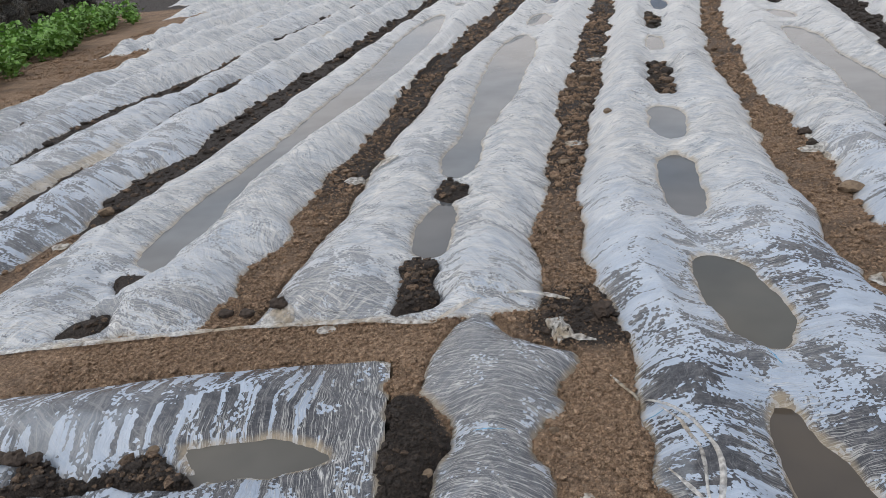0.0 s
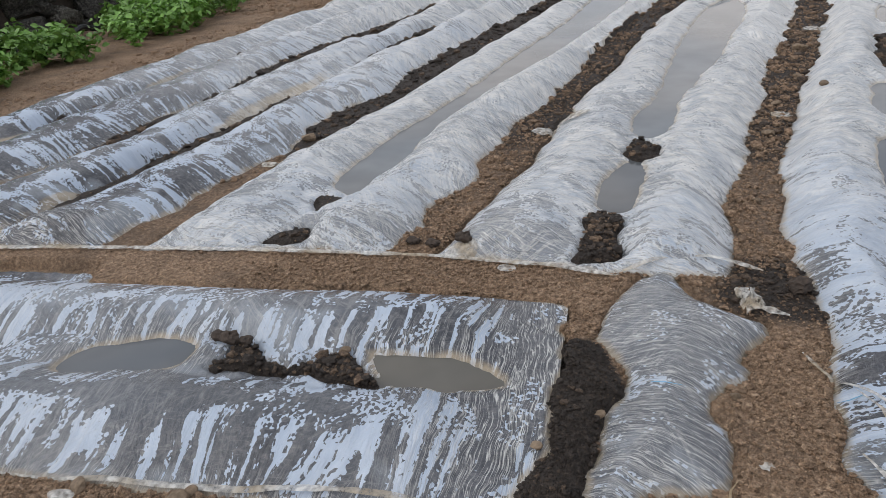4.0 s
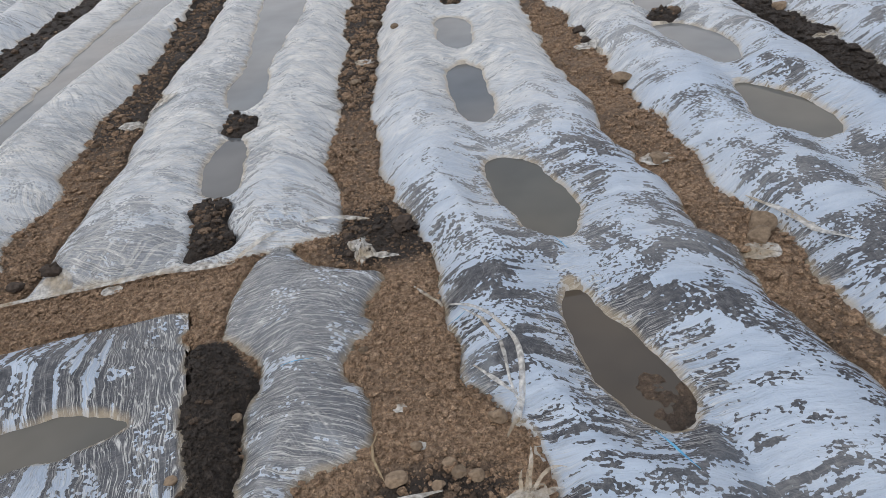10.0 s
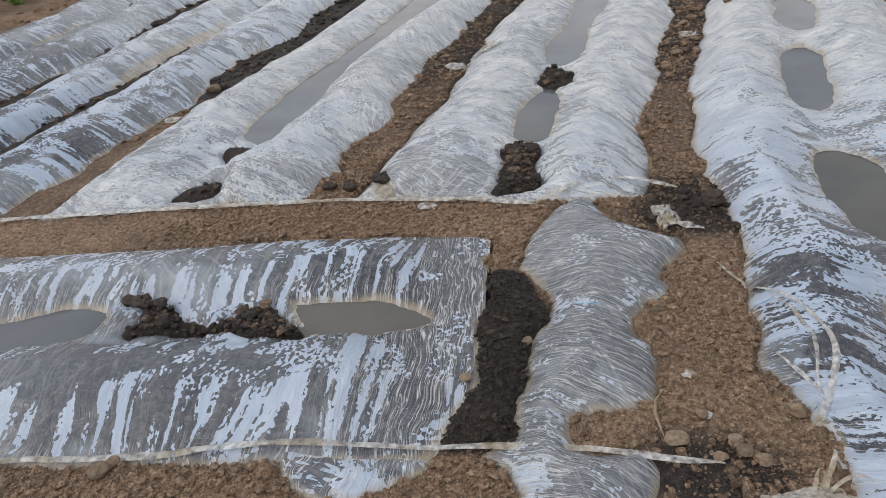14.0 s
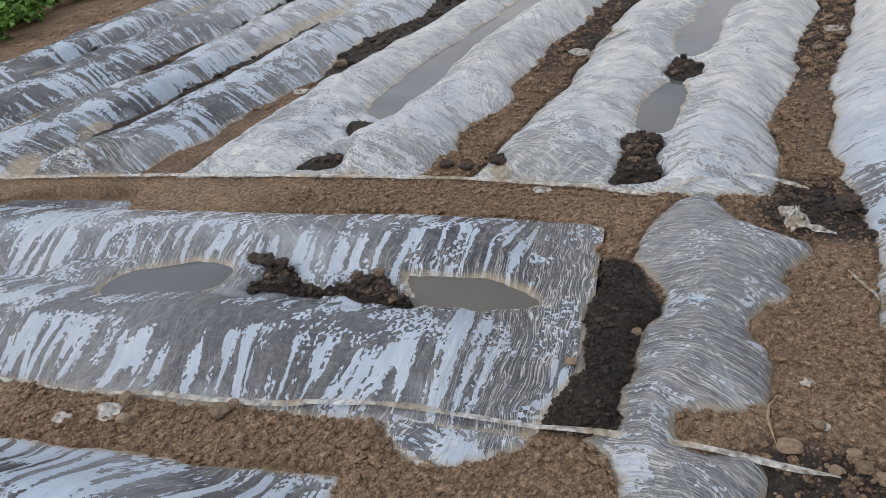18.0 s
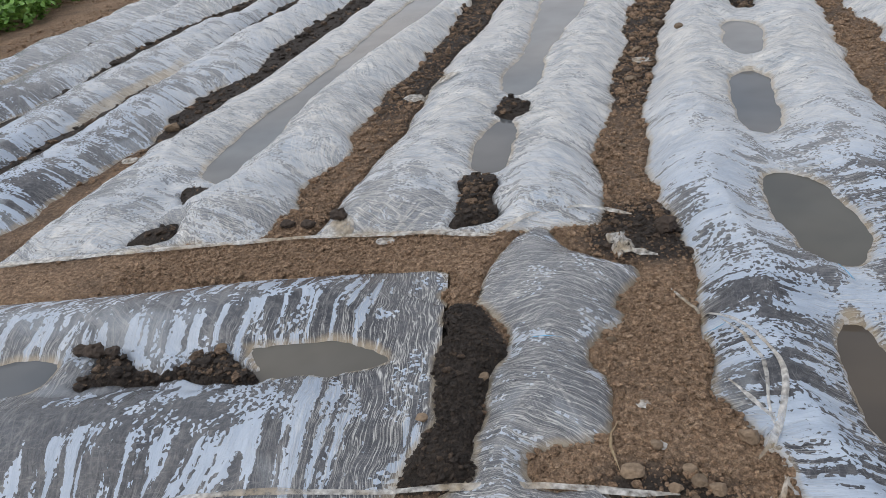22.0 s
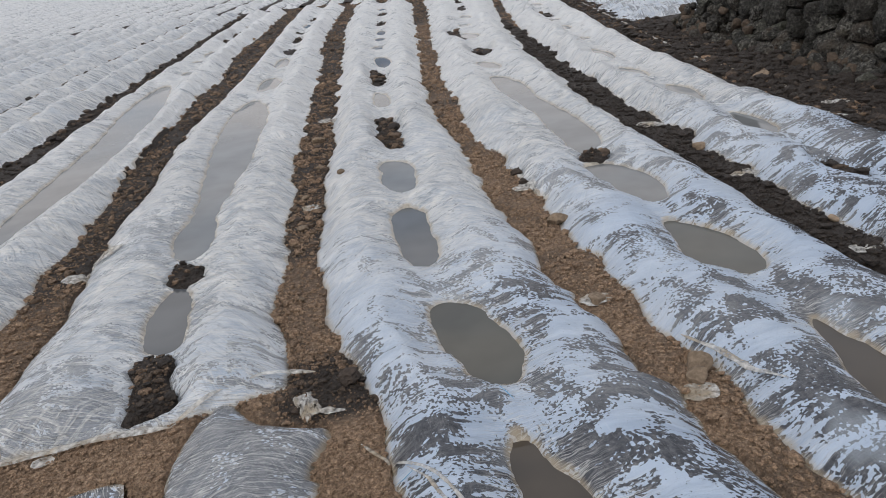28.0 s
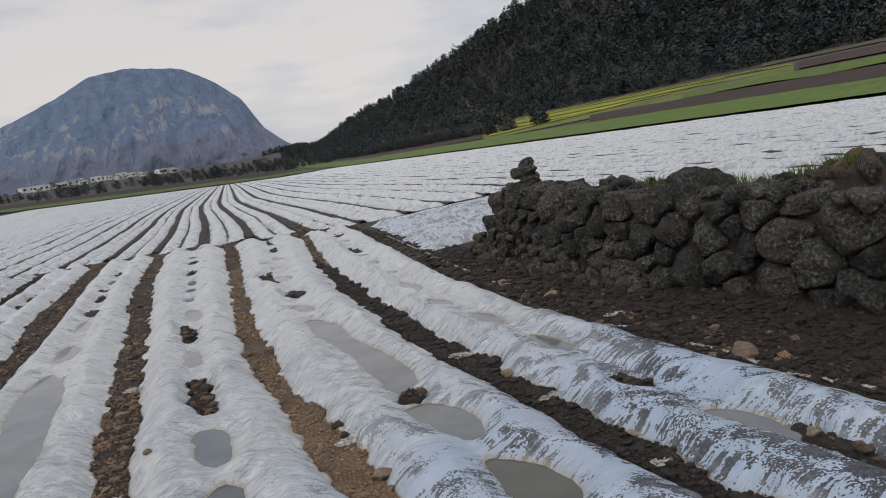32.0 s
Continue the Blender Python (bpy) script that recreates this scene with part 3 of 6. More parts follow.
def film_material():
    """Thin polyethylene lying on wet ridges: fogged with drops, clear where they ran off, creased where it is pulled.
    Sky glare and light on the folds are painted into its colour.
    """
    m, n, l, b = material("mulch_film")
    along, across = attribute(n, "along").outputs["Fac"], attribute(n, "across").outputs["Fac"]
    rim, fog = attribute(n, "rim").outputs["Fac"], attribute(n, "fog").outputs["Fac"]
    side, pull = attribute(n, "side").outputs["Fac"], attribute(n, "pull").outputs["Fac"]
    pos = n.new("ShaderNodeNewGeometry").outputs["Position"]
    add, mul = lambda x, y: maths(n, l, "ADD", x, y), lambda x, y: maths(n, l, "MULTIPLY", x, y)
    half = lambda v, k: mul(maths(n, l, "SUBTRACT", v, 0.5), k)

    flat = n.new("ShaderNodeCombineXYZ")
    l.new(along, flat.inputs[0])
    l.new(across, flat.inputs[1])
    warp = half(noise_at(n, l, flat.outputs[0], 9.0, 2), 0.035)
    skew = mul(half(noise_at(n, l, flat.outputs[0], 1.6, 1), 0.7), across)
    bent = add(along, add(warp, skew))
    fan = add(bent, mul(maths(n, l, "ABSOLUTE", across), 1.2))    # creases that fan out from the middle furrow

    def plane(sa, sc, shift=0.0, base=None):
        c = n.new("ShaderNodeCombineXYZ")
        l.new(mul(base or bent, sa), c.inputs[0])
        l.new(mul(across, sc), c.inputs[1])
        c.inputs[2].default_value = shift
        return c.outputs[0]

    def thread(vector, width, detail=2):
        """Thin lines that wander along the stretched direction of the noise."""
        v = noise_at(n, l, vector, 1.0, detail, 0.6, 0.25)
        return ramp(n, l, maths(n, l, "ABSOLUTE", maths(n, l, "SUBTRACT", v, 0.5)), (0.0, (1, 1, 1)), (width, (0, 0, 0)))

    def beads(sa, sc, kx, ky):
        """Noise read once for each drop, so that the outlines are scalloped."""
        cell = n.new("ShaderNodeTexVoronoi")
        cell.inputs["Scale"].default_value = 1.0
        l.new(plane(sa, sc), cell.inputs["Vector"])
        to = n.new("ShaderNodeVectorMath")
        to.operation = "MULTIPLY"
        to.inputs[1].default_value = (kx, ky, 1.0)
        l.new(cell.outputs["Position"], to.inputs[0])
        return to.outputs[0], cell

    big, cell = beads(120, 105, 0.062, 0.068)
    lobes = noise_at(n, l, big, 1.0, 1.5, 0.5, 0.6)
    runs = noise_at(n, l, plane(31, 2.9, 25.0), 1.0, 1.5, 0.5, 0.35)    # narrow runs down the slope
    zone = noise_at(n, l, plane(2.4, 2.6, 21.0), 1.0, 3)
    fold = noise_at(n, l, plane(16, 3.4, 9.0), 1.0, 5, 0.62, 0.9)
    crumple = noise_at(n, l, plane(34, 30, 2.0), 1.0, 6, 0.72, 0.6)
    drops = noise_at(n, l, plane(260, 260, 1.0), 1.0, 2)
    soil = noise_at(n, l, pos, 48, 6, 0.68)
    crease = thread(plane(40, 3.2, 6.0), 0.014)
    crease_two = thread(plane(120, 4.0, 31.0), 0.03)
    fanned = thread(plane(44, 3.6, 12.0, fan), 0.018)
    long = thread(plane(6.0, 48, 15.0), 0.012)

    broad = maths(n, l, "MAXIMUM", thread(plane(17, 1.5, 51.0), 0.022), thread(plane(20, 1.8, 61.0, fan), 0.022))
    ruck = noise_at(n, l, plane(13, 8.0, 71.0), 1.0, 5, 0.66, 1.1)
    groove_shade = thread(plane(18, 1.5, 55.0, fan), 0.022)

    v = add(add(mul(lobes, 0.80), 0.10), half(zone, 0.60))
    v = add(v, mul(half(runs, 1.05), side))
    v = add(v, half(drops, 0.05))
    v = add(v, half(fog, 0.46))
    fogged = ramp(n, l, v, (0.510, (0, 0, 0)), (0.520, (1, 1, 1)))
    # Far film painted paler, its sky glare mixed into the colour.
    reach = attribute(n, "sky_glare").outputs["Fac"]
    sky_glare = maths(n, l, "MINIMUM", reach, 1.0)
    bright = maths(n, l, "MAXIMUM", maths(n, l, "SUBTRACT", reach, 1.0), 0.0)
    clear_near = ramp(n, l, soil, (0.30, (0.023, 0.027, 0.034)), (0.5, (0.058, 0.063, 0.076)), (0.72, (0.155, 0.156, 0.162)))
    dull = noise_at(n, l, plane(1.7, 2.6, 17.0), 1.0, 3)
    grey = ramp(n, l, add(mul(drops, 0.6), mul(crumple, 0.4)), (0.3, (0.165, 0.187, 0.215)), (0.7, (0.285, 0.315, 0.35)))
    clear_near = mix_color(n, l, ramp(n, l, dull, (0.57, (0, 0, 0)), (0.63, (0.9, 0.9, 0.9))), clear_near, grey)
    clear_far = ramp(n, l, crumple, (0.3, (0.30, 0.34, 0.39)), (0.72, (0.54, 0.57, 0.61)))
    # Near tones hold the blue of the reflected sky.
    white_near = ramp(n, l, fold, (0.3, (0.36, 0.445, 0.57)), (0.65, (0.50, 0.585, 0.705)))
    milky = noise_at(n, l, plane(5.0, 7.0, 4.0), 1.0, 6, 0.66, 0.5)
    # Low rucks painted blue-grey, like the shaded side of a fold.
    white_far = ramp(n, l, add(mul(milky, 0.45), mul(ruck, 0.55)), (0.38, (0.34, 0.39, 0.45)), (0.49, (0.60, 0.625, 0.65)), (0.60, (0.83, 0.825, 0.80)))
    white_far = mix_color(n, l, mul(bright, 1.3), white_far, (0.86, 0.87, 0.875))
    clear, white = mix_color(n, l, sky_glare, clear_near, clear_far), mix_color(n, l, sky_glare, white_near, white_far)
    col = mix_color(n, l, fogged, clear, white)
    dot = ramp(n, l, cell.outputs["Distance"], (0.10, (1, 1, 1)), (0.16, (0, 0, 0)))
    pick = n.new("ShaderNodeSeparateColor")
    l.new(cell.outputs["Color"], pick.inputs[0])
    dot = mul(dot, ramp(n, l, pick.outputs[0], (0.84, (0, 0, 0)), (0.86, (1, 1, 1))))
    col = mix_color(n, l, mul(dot, 0.7), col, (0.16, 0.165, 0.18))
    # Fold highlights and shaded grooves painted as pale and dark lines.
    taut = maths(n, l, "MAXIMUM", pull, mul(sky_glare, 0.72))
    crease_glint = maths(n, l, "MAXIMUM", mul(crease, add(0.03, mul(taut, 0.80))), mul(fanned, mul(sky_glare, add(0.3, mul(pull, 0.5)))))
    crease_glint = maths(n, l, "MAXIMUM", crease_glint, mul(crease_two, mul(taut, 0.85)))
    crease_glint = maths(n, l, "MAXIMUM", crease_glint, mul(long, 0.12))
    col = mix_color(n, l, crease_glint, col, (0.81, 0.815, 0.80))
    col = mix_color(n, l, mul(broad, mul(sky_glare, 0.75)), col, (0.88, 0.865, 0.825))
    col = mix_color(n, l, mul(groove_shade, mul(sky_glare, 0.55)), col, (0.22, 0.25, 0.29))
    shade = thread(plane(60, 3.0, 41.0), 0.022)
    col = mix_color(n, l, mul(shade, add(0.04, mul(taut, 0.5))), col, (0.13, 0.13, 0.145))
    stain = add(rim, half(fold, 0.035))
    dirt = ramp(n, l, add(stain, half(crumple, 0.02)), (0.0, (1, 1, 1)), (0.017, (0, 0, 0)))
    col = mix_color(n, l, mul(dirt, 0.62), col, (0.50, 0.41, 0.28))
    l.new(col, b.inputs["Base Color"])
    l.new(ramp(n, l, fogged, (0.0, (0.17, 0.17, 0.17)), (1.0, (0.42, 0.42, 0.42))), b.inputs["Roughness"])
    relief = maths(n, l, "MAXIMUM", mul(crease, add(0.25, mul(pull, 0.75))), mul(broad, sky_glare))
    bumped(n, l, b, (relief, 0.55, 0.005), (mul(ruck, sky_glare), 1.0, 0.032), (fold, 1.0, 0.013), (mul(crumple, maths(n, l, "SUBTRACT", 1.0, mul(sky_glare, 0.75))), 0.8, 0.007), (mul(crease_two, taut), 0.5, 0.003), (drops, 0.2, 0.001))
    return m


def plain_material(name, dark, light, scale, rough=0.85, bump=0.02, detail=6, second=None):
    m, n, l, b = material(name)
    tc = n.new("ShaderNodeNewGeometry").outputs["Position"]
    info = n.new("ShaderNodeObjectInfo").outputs["Random"]
    f = noise_at(n, l, tc, scale, detail, 0.6)
    g = noise_at(n, l, tc, scale * 0.17, 3)
    v = maths(n, l, "ADD", maths(n, l, "MULTIPLY", f, 0.7), maths(n, l, "MULTIPLY", g, 0.3))
    col = ramp(n, l, v, (0.32, dark), (0.66, light))
    if second:
        col = mix_color(n, l, ramp(n, l, g, (0.52, (0, 0, 0)), (0.66, (1, 1, 1))), col, second)
    hsv = n.new("ShaderNodeHueSaturation")
    l.new(maths(n, l, "ADD", 0.75, maths(n, l, "MULTIPLY", info, 0.5)), hsv.inputs["Value"])
    l.new(col, hsv.inputs["Color"])
    l.new(hsv.outputs[0], b.inputs["Base Color"])
    b.inputs["Roughness"].default_value = rough
    if bump:
        bumped(n, l, b, (f, 0.8, bump))
    return m


def water_material(name, tone):
    m, n, l, b = material(name)
    pos = n.new("ShaderNodeNewGeometry").outputs["Position"]
    c = noise_at(n, l, pos, 2.5, 3)
    l.new(ramp(n, l, c, (0.35, tuple(0.10 * k for k in tone)), (0.65, tuple(0.14 * k for k in tone))), b.inputs["Base Color"])
    b.inputs["Roughness"].default_value = 0.045
    b.inputs["IOR"].default_value = 1.5
    bumped(n, l, b, (noise_at(n, l, pos, 14, 2), 0.05, 0.002))
    return m


SOIL, FILM = soil_material(), film_material()
# The bluish tone of WATER holds some reflected sky.
WATER, BROWN_WATER = water_material("muddy_water", (0.88, 0.94, 1.0)), water_material("brown_water", (0.58, 0.47, 0.36))
# The lightest water carries the far puddles' sky reflection in its colour.
OLIVE_WATER, SKYLIT_WATER = water_material("olive_water", (0.74, 0.72, 0.61)), water_material("skylit_water", (1.38, 1.44, 1.46))
TAN_WATER = water_material("tan_water", (0.98, 0.92, 0.78))


def basalt_material():
    """Vesicular grey basalt with brown and green-grey lichen."""
    m, n, l, b = material("basalt")
    pos = n.new("ShaderNodeNewGeometry").outputs["Position"]
    rnd = n.new("ShaderNodeObjectInfo").outputs["Random"]
    f, g, h = noise_at(n, l, pos, 34, 9, 0.74), noise_at(n, l, pos, 6, 4), noise_at(n, l, pos, 130, 3)
    vor = n.new("ShaderNodeTexVoronoi")
    vor.inputs["Scale"].default_value = 34
    l.new(pos, vor.inputs["Vector"])
    col = ramp(n, l, f, (0.37, (0.007, 0.0066, 0.006)), (0.5, (0.058, 0.055, 0.049)), (0.63, (0.21, 0.20, 0.175)))
    tint = ramp(n, l, rnd, (0.0, (0.030, 0.031, 0.023)), (0.4, (0.040, 0.038, 0.034)), (0.75, (0.078, 0.055, 0.036)), (1.0, (0.052, 0.058, 0.044)))
    col = mix_color(n, l, maths(n, l, "MULTIPLY", ramp(n, l, g, (0.42, (0, 0, 0)), (0.62, (1, 1, 1))), 0.65), col, tint)
    # Pits painted near black, the shade inside them put into the colour.
    pits = ramp(n, l, vor.outputs["Distance"], (0.12, (1, 1, 1)), (0.3, (0, 0, 0)))
    col = mix_color(n, l, maths(n, l, "MULTIPLY", pits, 0.7), col, (0.008, 0.008, 0.008))
    hsv = n.new("ShaderNodeHueSaturation")
    l.new(maths(n, l, "ADD", 0.65, maths(n, l, "MULTIPLY", rnd, 0.85)), hsv.inputs["Value"])
    l.new(col, hsv.inputs["Color"])
    l.new(hsv.outputs[0], b.inputs["Base Color"])
    b.inputs["Roughness"].default_value = 0.9
    bumped(n, l, b, (f, 1.0, 0.04), (g, 1.0, 0.06), (vor.outputs["Distance"], 0.9, 0.016), (h, 0.6, 0.004))
    return m


BASALT = basalt_material()
BROWN_ROCK = plain_material("brown_rock", (0.03, 0.022, 0.016), (0.13, 0.095, 0.068), 40, 0.95, 0.02)
STONE = plain_material("field_stone", (0.11, 0.078, 0.052), (0.30, 0.225, 0.155), 60, 0.9, 0.004)
DARK_CLOD = plain_material("wet_clod", (0.014, 0.01, 0.008), (0.075, 0.055, 0.042), 70, 0.8, 0.006)
LEAF = plain_material("leaf", (0.07, 0.17, 0.025), (0.23, 0.42, 0.09), 18, 0.5, 0)
GRASS = plain_material("grass", (0.045, 0.080, 0.006), (0.125, 0.185, 0.020), 3, 0.8, 0)


def pine_material():
    m, n, l, b = material("pine_needles")
    geo = n.new("ShaderNodeNewGeometry")
    f, g = noise_at(n, l, geo.outputs["Position"], 0.2, 2, 0.5), noise_at(n, l, geo.outputs["Position"], 0.016, 3)
    mixed = maths(n, l, "ADD", maths(n, l, "MULTIPLY", f, 0.8), maths(n, l, "MULTIPLY", geo.outputs["Random Per Island"], 0.22))
    tone = ramp(n, l, mixed, (0.42, (0.011, 0.021, 0.023)), (0.53, (0.037, 0.057, 0.056)), (0.61, (0.072, 0.094, 0.088)), (0.69, (0.12, 0.114, 0.115)))
    brown = ramp(n, l, g, (0.5, (0, 0, 0)), (0.62, (1, 1, 1)))
    col = mix_color(n, l, maths(n, l, "MULTIPLY", brown, 0.55), tone, (0.075, 0.064, 0.055))
    l.new(col, b.inputs["Base Color"])
    b.inputs["Roughness"].default_value = 0.95
    return m


PINE = pine_material()
BARK = plain_material("bark", (0.03, 0.022, 0.017), (0.09, 0.07, 0.055), 3, 0.95, 0)
RAPE = plain_material("rape_flowers", (0.16, 0.17, 0.012), (0.48, 0.44, 0.02), 0.3, 0.9, 0, 6, (0.10, 0.14, 0.02))
RAPE_GREEN = plain_material("rape_leaves", (0.05, 0.09, 0.014), (0.24, 0.27, 0.035), 0.35, 0.9, 0, 7, (0.11, 0.12, 0.05))
DRY_BANK = plain_material("dull_grass", (0.045, 0.043, 0.022), (0.12, 0.11, 0.06), 0.3, 0.95, 0)
FARSOIL = plain_material("ploughed_soil", (0.028, 0.016, 0.011), (0.062, 0.037, 0.026), 0.3, 0.95, 0)


def cliff_material():
    """Scrub with pale warm cliffs that run down the slope, all painted blue-grey with distance haze."""
    m, n, l, b = material("hazy_mountain_cliff")
    pos = n.new("ShaderNodeNewGeometry").outputs["Position"]
    stretch = n.new("ShaderNodeMapping")
    stretch.inputs["Scale"].default_value = (1.0, 0.3, 0.42)
    stretch.inputs["Rotation"].default_value = (0.0, 0.25, 0.0)
    l.new(pos, stretch.inputs["Vector"])
    sep = n.new("ShaderNodeSeparateXYZ")
    l.new(pos, sep.inputs[0])
    scrub, crag, where = noise_at(n, l, pos, 0.03, 8, 0.68), noise_at(n, l, stretch.outputs[0], 0.024, 7, 0.66, 0.6), noise_at(n, l, pos, 0.0042, 3)
    # The blue in these tones is air haze put into the base colour.
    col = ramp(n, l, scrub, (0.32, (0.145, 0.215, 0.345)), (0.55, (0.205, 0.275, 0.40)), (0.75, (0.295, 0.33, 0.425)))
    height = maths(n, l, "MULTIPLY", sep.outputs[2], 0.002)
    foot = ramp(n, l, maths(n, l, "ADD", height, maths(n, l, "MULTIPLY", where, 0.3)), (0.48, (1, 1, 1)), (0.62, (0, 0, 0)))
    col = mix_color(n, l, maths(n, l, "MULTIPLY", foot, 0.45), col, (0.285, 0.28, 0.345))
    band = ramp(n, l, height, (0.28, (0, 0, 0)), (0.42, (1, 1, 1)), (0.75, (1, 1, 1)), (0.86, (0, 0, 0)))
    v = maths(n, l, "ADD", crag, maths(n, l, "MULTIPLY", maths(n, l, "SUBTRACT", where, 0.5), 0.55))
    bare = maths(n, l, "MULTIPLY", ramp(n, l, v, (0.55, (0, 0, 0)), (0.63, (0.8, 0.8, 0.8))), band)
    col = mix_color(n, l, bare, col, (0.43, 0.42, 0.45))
    l.new(col, b.inputs["Base Color"])
    b.inputs["Roughness"].default_value = 1.0
    bumped(n, l, b, (scrub, 0.8, 18.0), (crag, 1.0, 40.0))
    return m


CLIFF = cliff_material()
PIPE = plain_material("black_pipe", (0.012, 0.012, 0.014), (0.03, 0.03, 0.035), 30, 0.35, 0)
HOUSE = plain_material("white_render", (0.55, 0.55, 0.54), (0.78, 0.77, 0.75), 0.2, 0.8, 0)
ROOF = plain_material("roof", (0.12, 0.06, 0.045), (0.25, 0.13, 0.1), 0.3, 0.8, 0)
GLASS = plain_material("dark_pane", (0.03, 0.035, 0.04), (0.06, 0.065, 0.07), 1, 0.15, 0)


# ---- mesh helpers ----
def grid_mesh(name, X, Y, Z, mat, keep=None, **layers):
    ny, nx = X.shape
    idx = np.arange(nx * ny).reshape(ny, nx)
    quads = np.stack([idx[:-1, :-1], idx[:-1, 1:], idx[1:, 1:], idx[1:, :-1]], -1).reshape(-1, 4)
    if keep is not None:
        k = keep.ravel()
        quads = quads[k[quads].any(1)]
    used = np.zeros(nx * ny, bool)
    used[quads.ravel()] = True
    remap = np.cumsum(used) - 1
    co = np.stack([X.ravel(), Y.ravel(), Z.ravel()], -1)[used]
    quads = remap[quads]
    me = bpy.data.meshes.new(name)
    me.vertices.add(len(co))
    me.vertices.foreach_set("co", co.astype(np.float32).ravel())
    me.loops.add(quads.size)
    me.loops.foreach_set("vertex_index", quads.astype(np.int32).ravel())
    me.polygons.add(len(quads))
    me.polygons.foreach_set("loop_start", np.arange(0, quads.size, 4, dtype=np.int32))
    me.polygons.foreach_set("use_smooth", np.ones(len(quads), bool))
    me.update(calc_edges=True)
    for key, v in layers.items():
        a = me.attributes.new(key, "FLOAT", "POINT")
        a.data.foreach_set("value", v.ravel()[used].astype(np.float32))
    me.materials.append(mat)
    return me


def soup_mesh(name, verts, faces, mat, smooth_faces=False):
    """One mesh from numpy arrays of vertices and equal-sided faces."""
    n = faces.shape[1]
    me = bpy.data.meshes.new(name)
    me.vertices.add(len(verts))
    me.vertices.foreach_set("co", verts.astype(np.float32).ravel())
    me.loops.add(faces.size)
    me.loops.foreach_set("vertex_index", faces.astype(np.int32).ravel())
    me.polygons.add(len(faces))
    me.polygons.foreach_set("loop_start", np.arange(0, faces.size, n, dtype=np.int32))
    me.polygons.foreach_set("use_smooth", np.full(len(faces), smooth_faces))
    me.update(calc_edges=True)
    me.materials.append(mat)
    return me


def part(name, bm, mat, parent, label=""):
    me = bpy.data.meshes.new(name)
    bm.to_mesh(me)
    bm.free()
    me.materials.append(mat)
    ob = new(name, me)
    ob.parent = parent
    return tagged(ob, label)


def spaced(a, b, step, grow, start):
    """Even steps up to start, then steps that grow with distance, up to b."""
    out = list(np.arange(a, start, step))
    v, s = start, step
    while v < b:
        out.append(v)
        s *= grow
        v += s
    out.append(b)
    return np.array(out)


# ---- ground: one sheet to the horizon ----
xs_right, xs_left = spaced(0, 2200, 0.022, 1.07, 4.9), spaced(0, 2200, 0.022, 1.07, 6.4)
ys_front, ys_back = spaced(0.25, 3500, 0.022, 1.035, 6.0), spaced(0, 300, 0.03, 1.25, 0.1)
gx = np.concatenate([-xs_left[:0:-1], xs_right])
gy = np.concatenate([0.2 - ys_back[::-1], ys_front])
GX, GY = np.meshgrid(gx, gy)


def soil_top(x, y):
    films = film_sheets(x, y)
    h, wet = base_height(x, y, films)
    inside = np.maximum.reduce(list(films.values()))
    bare = smooth(0.015, -0.015, inside)
    bare = np.maximum(bare, smooth(0.02, -0.02, mud_distance(x, y)))
    near = smooth(30, 10, np.hypot(x, y))
    rough = (0.020 * fbm(x * 5, y * 5, 3, 31) + 0.008 * fbm(x * 26, y * 26, 3, 33)) * near
    rough = rough + 0.016 * fbm(x * 21, y * 21, 3, 37) * smooth(0.02, -0.03, mud_distance(x, y))
    z = h + np.where(bare > 0, bare * (0.014 + rough), 0) - (1 - bare) * 0.035 + far_height(x, y)
    return z, inside, bare, wet


def soil_wetness(x, y):
    """How wet and dark the bare soil lies, strip by strip."""
    w = np.full(x.shape, 0.45)
    w = np.where((x > -1.7) & (x < -0.9), 0.2 + 0.45 * smooth(3.2, 4.4, y), w)
    w = np.where((x > -0.4) & (x < 0.45), 0.16 + 0.42 * smooth(3.0, 4.6, y), w)
    w = np.where((x > 0.95) & (x < 1.9), 0.14 + 0.16 * smooth(4.0, 7.0, y), w)
    w = np.where((x > 2.2) & (x < 2.9), 1.0, w)
    w = np.where((x > 3.4) & (x < 6.2), 0.75 + 0.2 * smooth(3.9, 4.4, x), w)
    w = np.where((x > -3.2) & (x < -2.2), 0.15 + 0.8 * smooth(2.9, 3.8, y), w)
    w = np.where((x > -4.6) & (x < -3.6), 0.3 + 0.6 * smooth(2.6, 3.4, y), w)
    w = np.where(x < -5.2, 0.05, w)
    w = np.where((y > 14) & (x < 9), np.maximum(w, 0.6), w)
    p, q = headland(x, y)
    w = np.where((q < 2.6) & (p < 1.3) & (x < 0.9), 0.0, w)
    w = np.maximum(w, smooth(0.02, -0.02, poly_distance(x, y, DARK_PATCH)) * 1.1)
    w = np.maximum(w, smooth(0.22, 0.05, np.hypot((x - 0.36) / 1.3, y - 1.38)) * 0.6)
    w = np.maximum(w, smooth(0.32, 0.12, np.hypot((x - 0.25) / 1.2, y - 2.6)) * 0.8)
    w = np.maximum(w, smooth(0.06, 0.0, mud_distance(x, y)) * 0.85)
    w = np.where(y > 212, 0.9, w)
    w = np.where(beyond(x, y) > 85, 1.2, w)
    return w


GZ = soil_top(GX, GY)[0]
# The extra 0.26 darkens soil between the clods, painting their shaded gaps.
ground = new("ground", grid_mesh("ground", GX, GY, GZ, SOIL, wet=soil_wetness(GX, GY) + 0.26))
tagged(ground, "bare brown field soil, wet and dark in the furrows", "ground", kind="structure")

# ---- film sheets ----
ROW_Y = np.concatenate([np.arange(0.3, 5.0, 0.018), spaced(5.0, 23.0, 0.02, 1.006, 5.02)])


def y_end(x, y):
    return y - row_near(x)


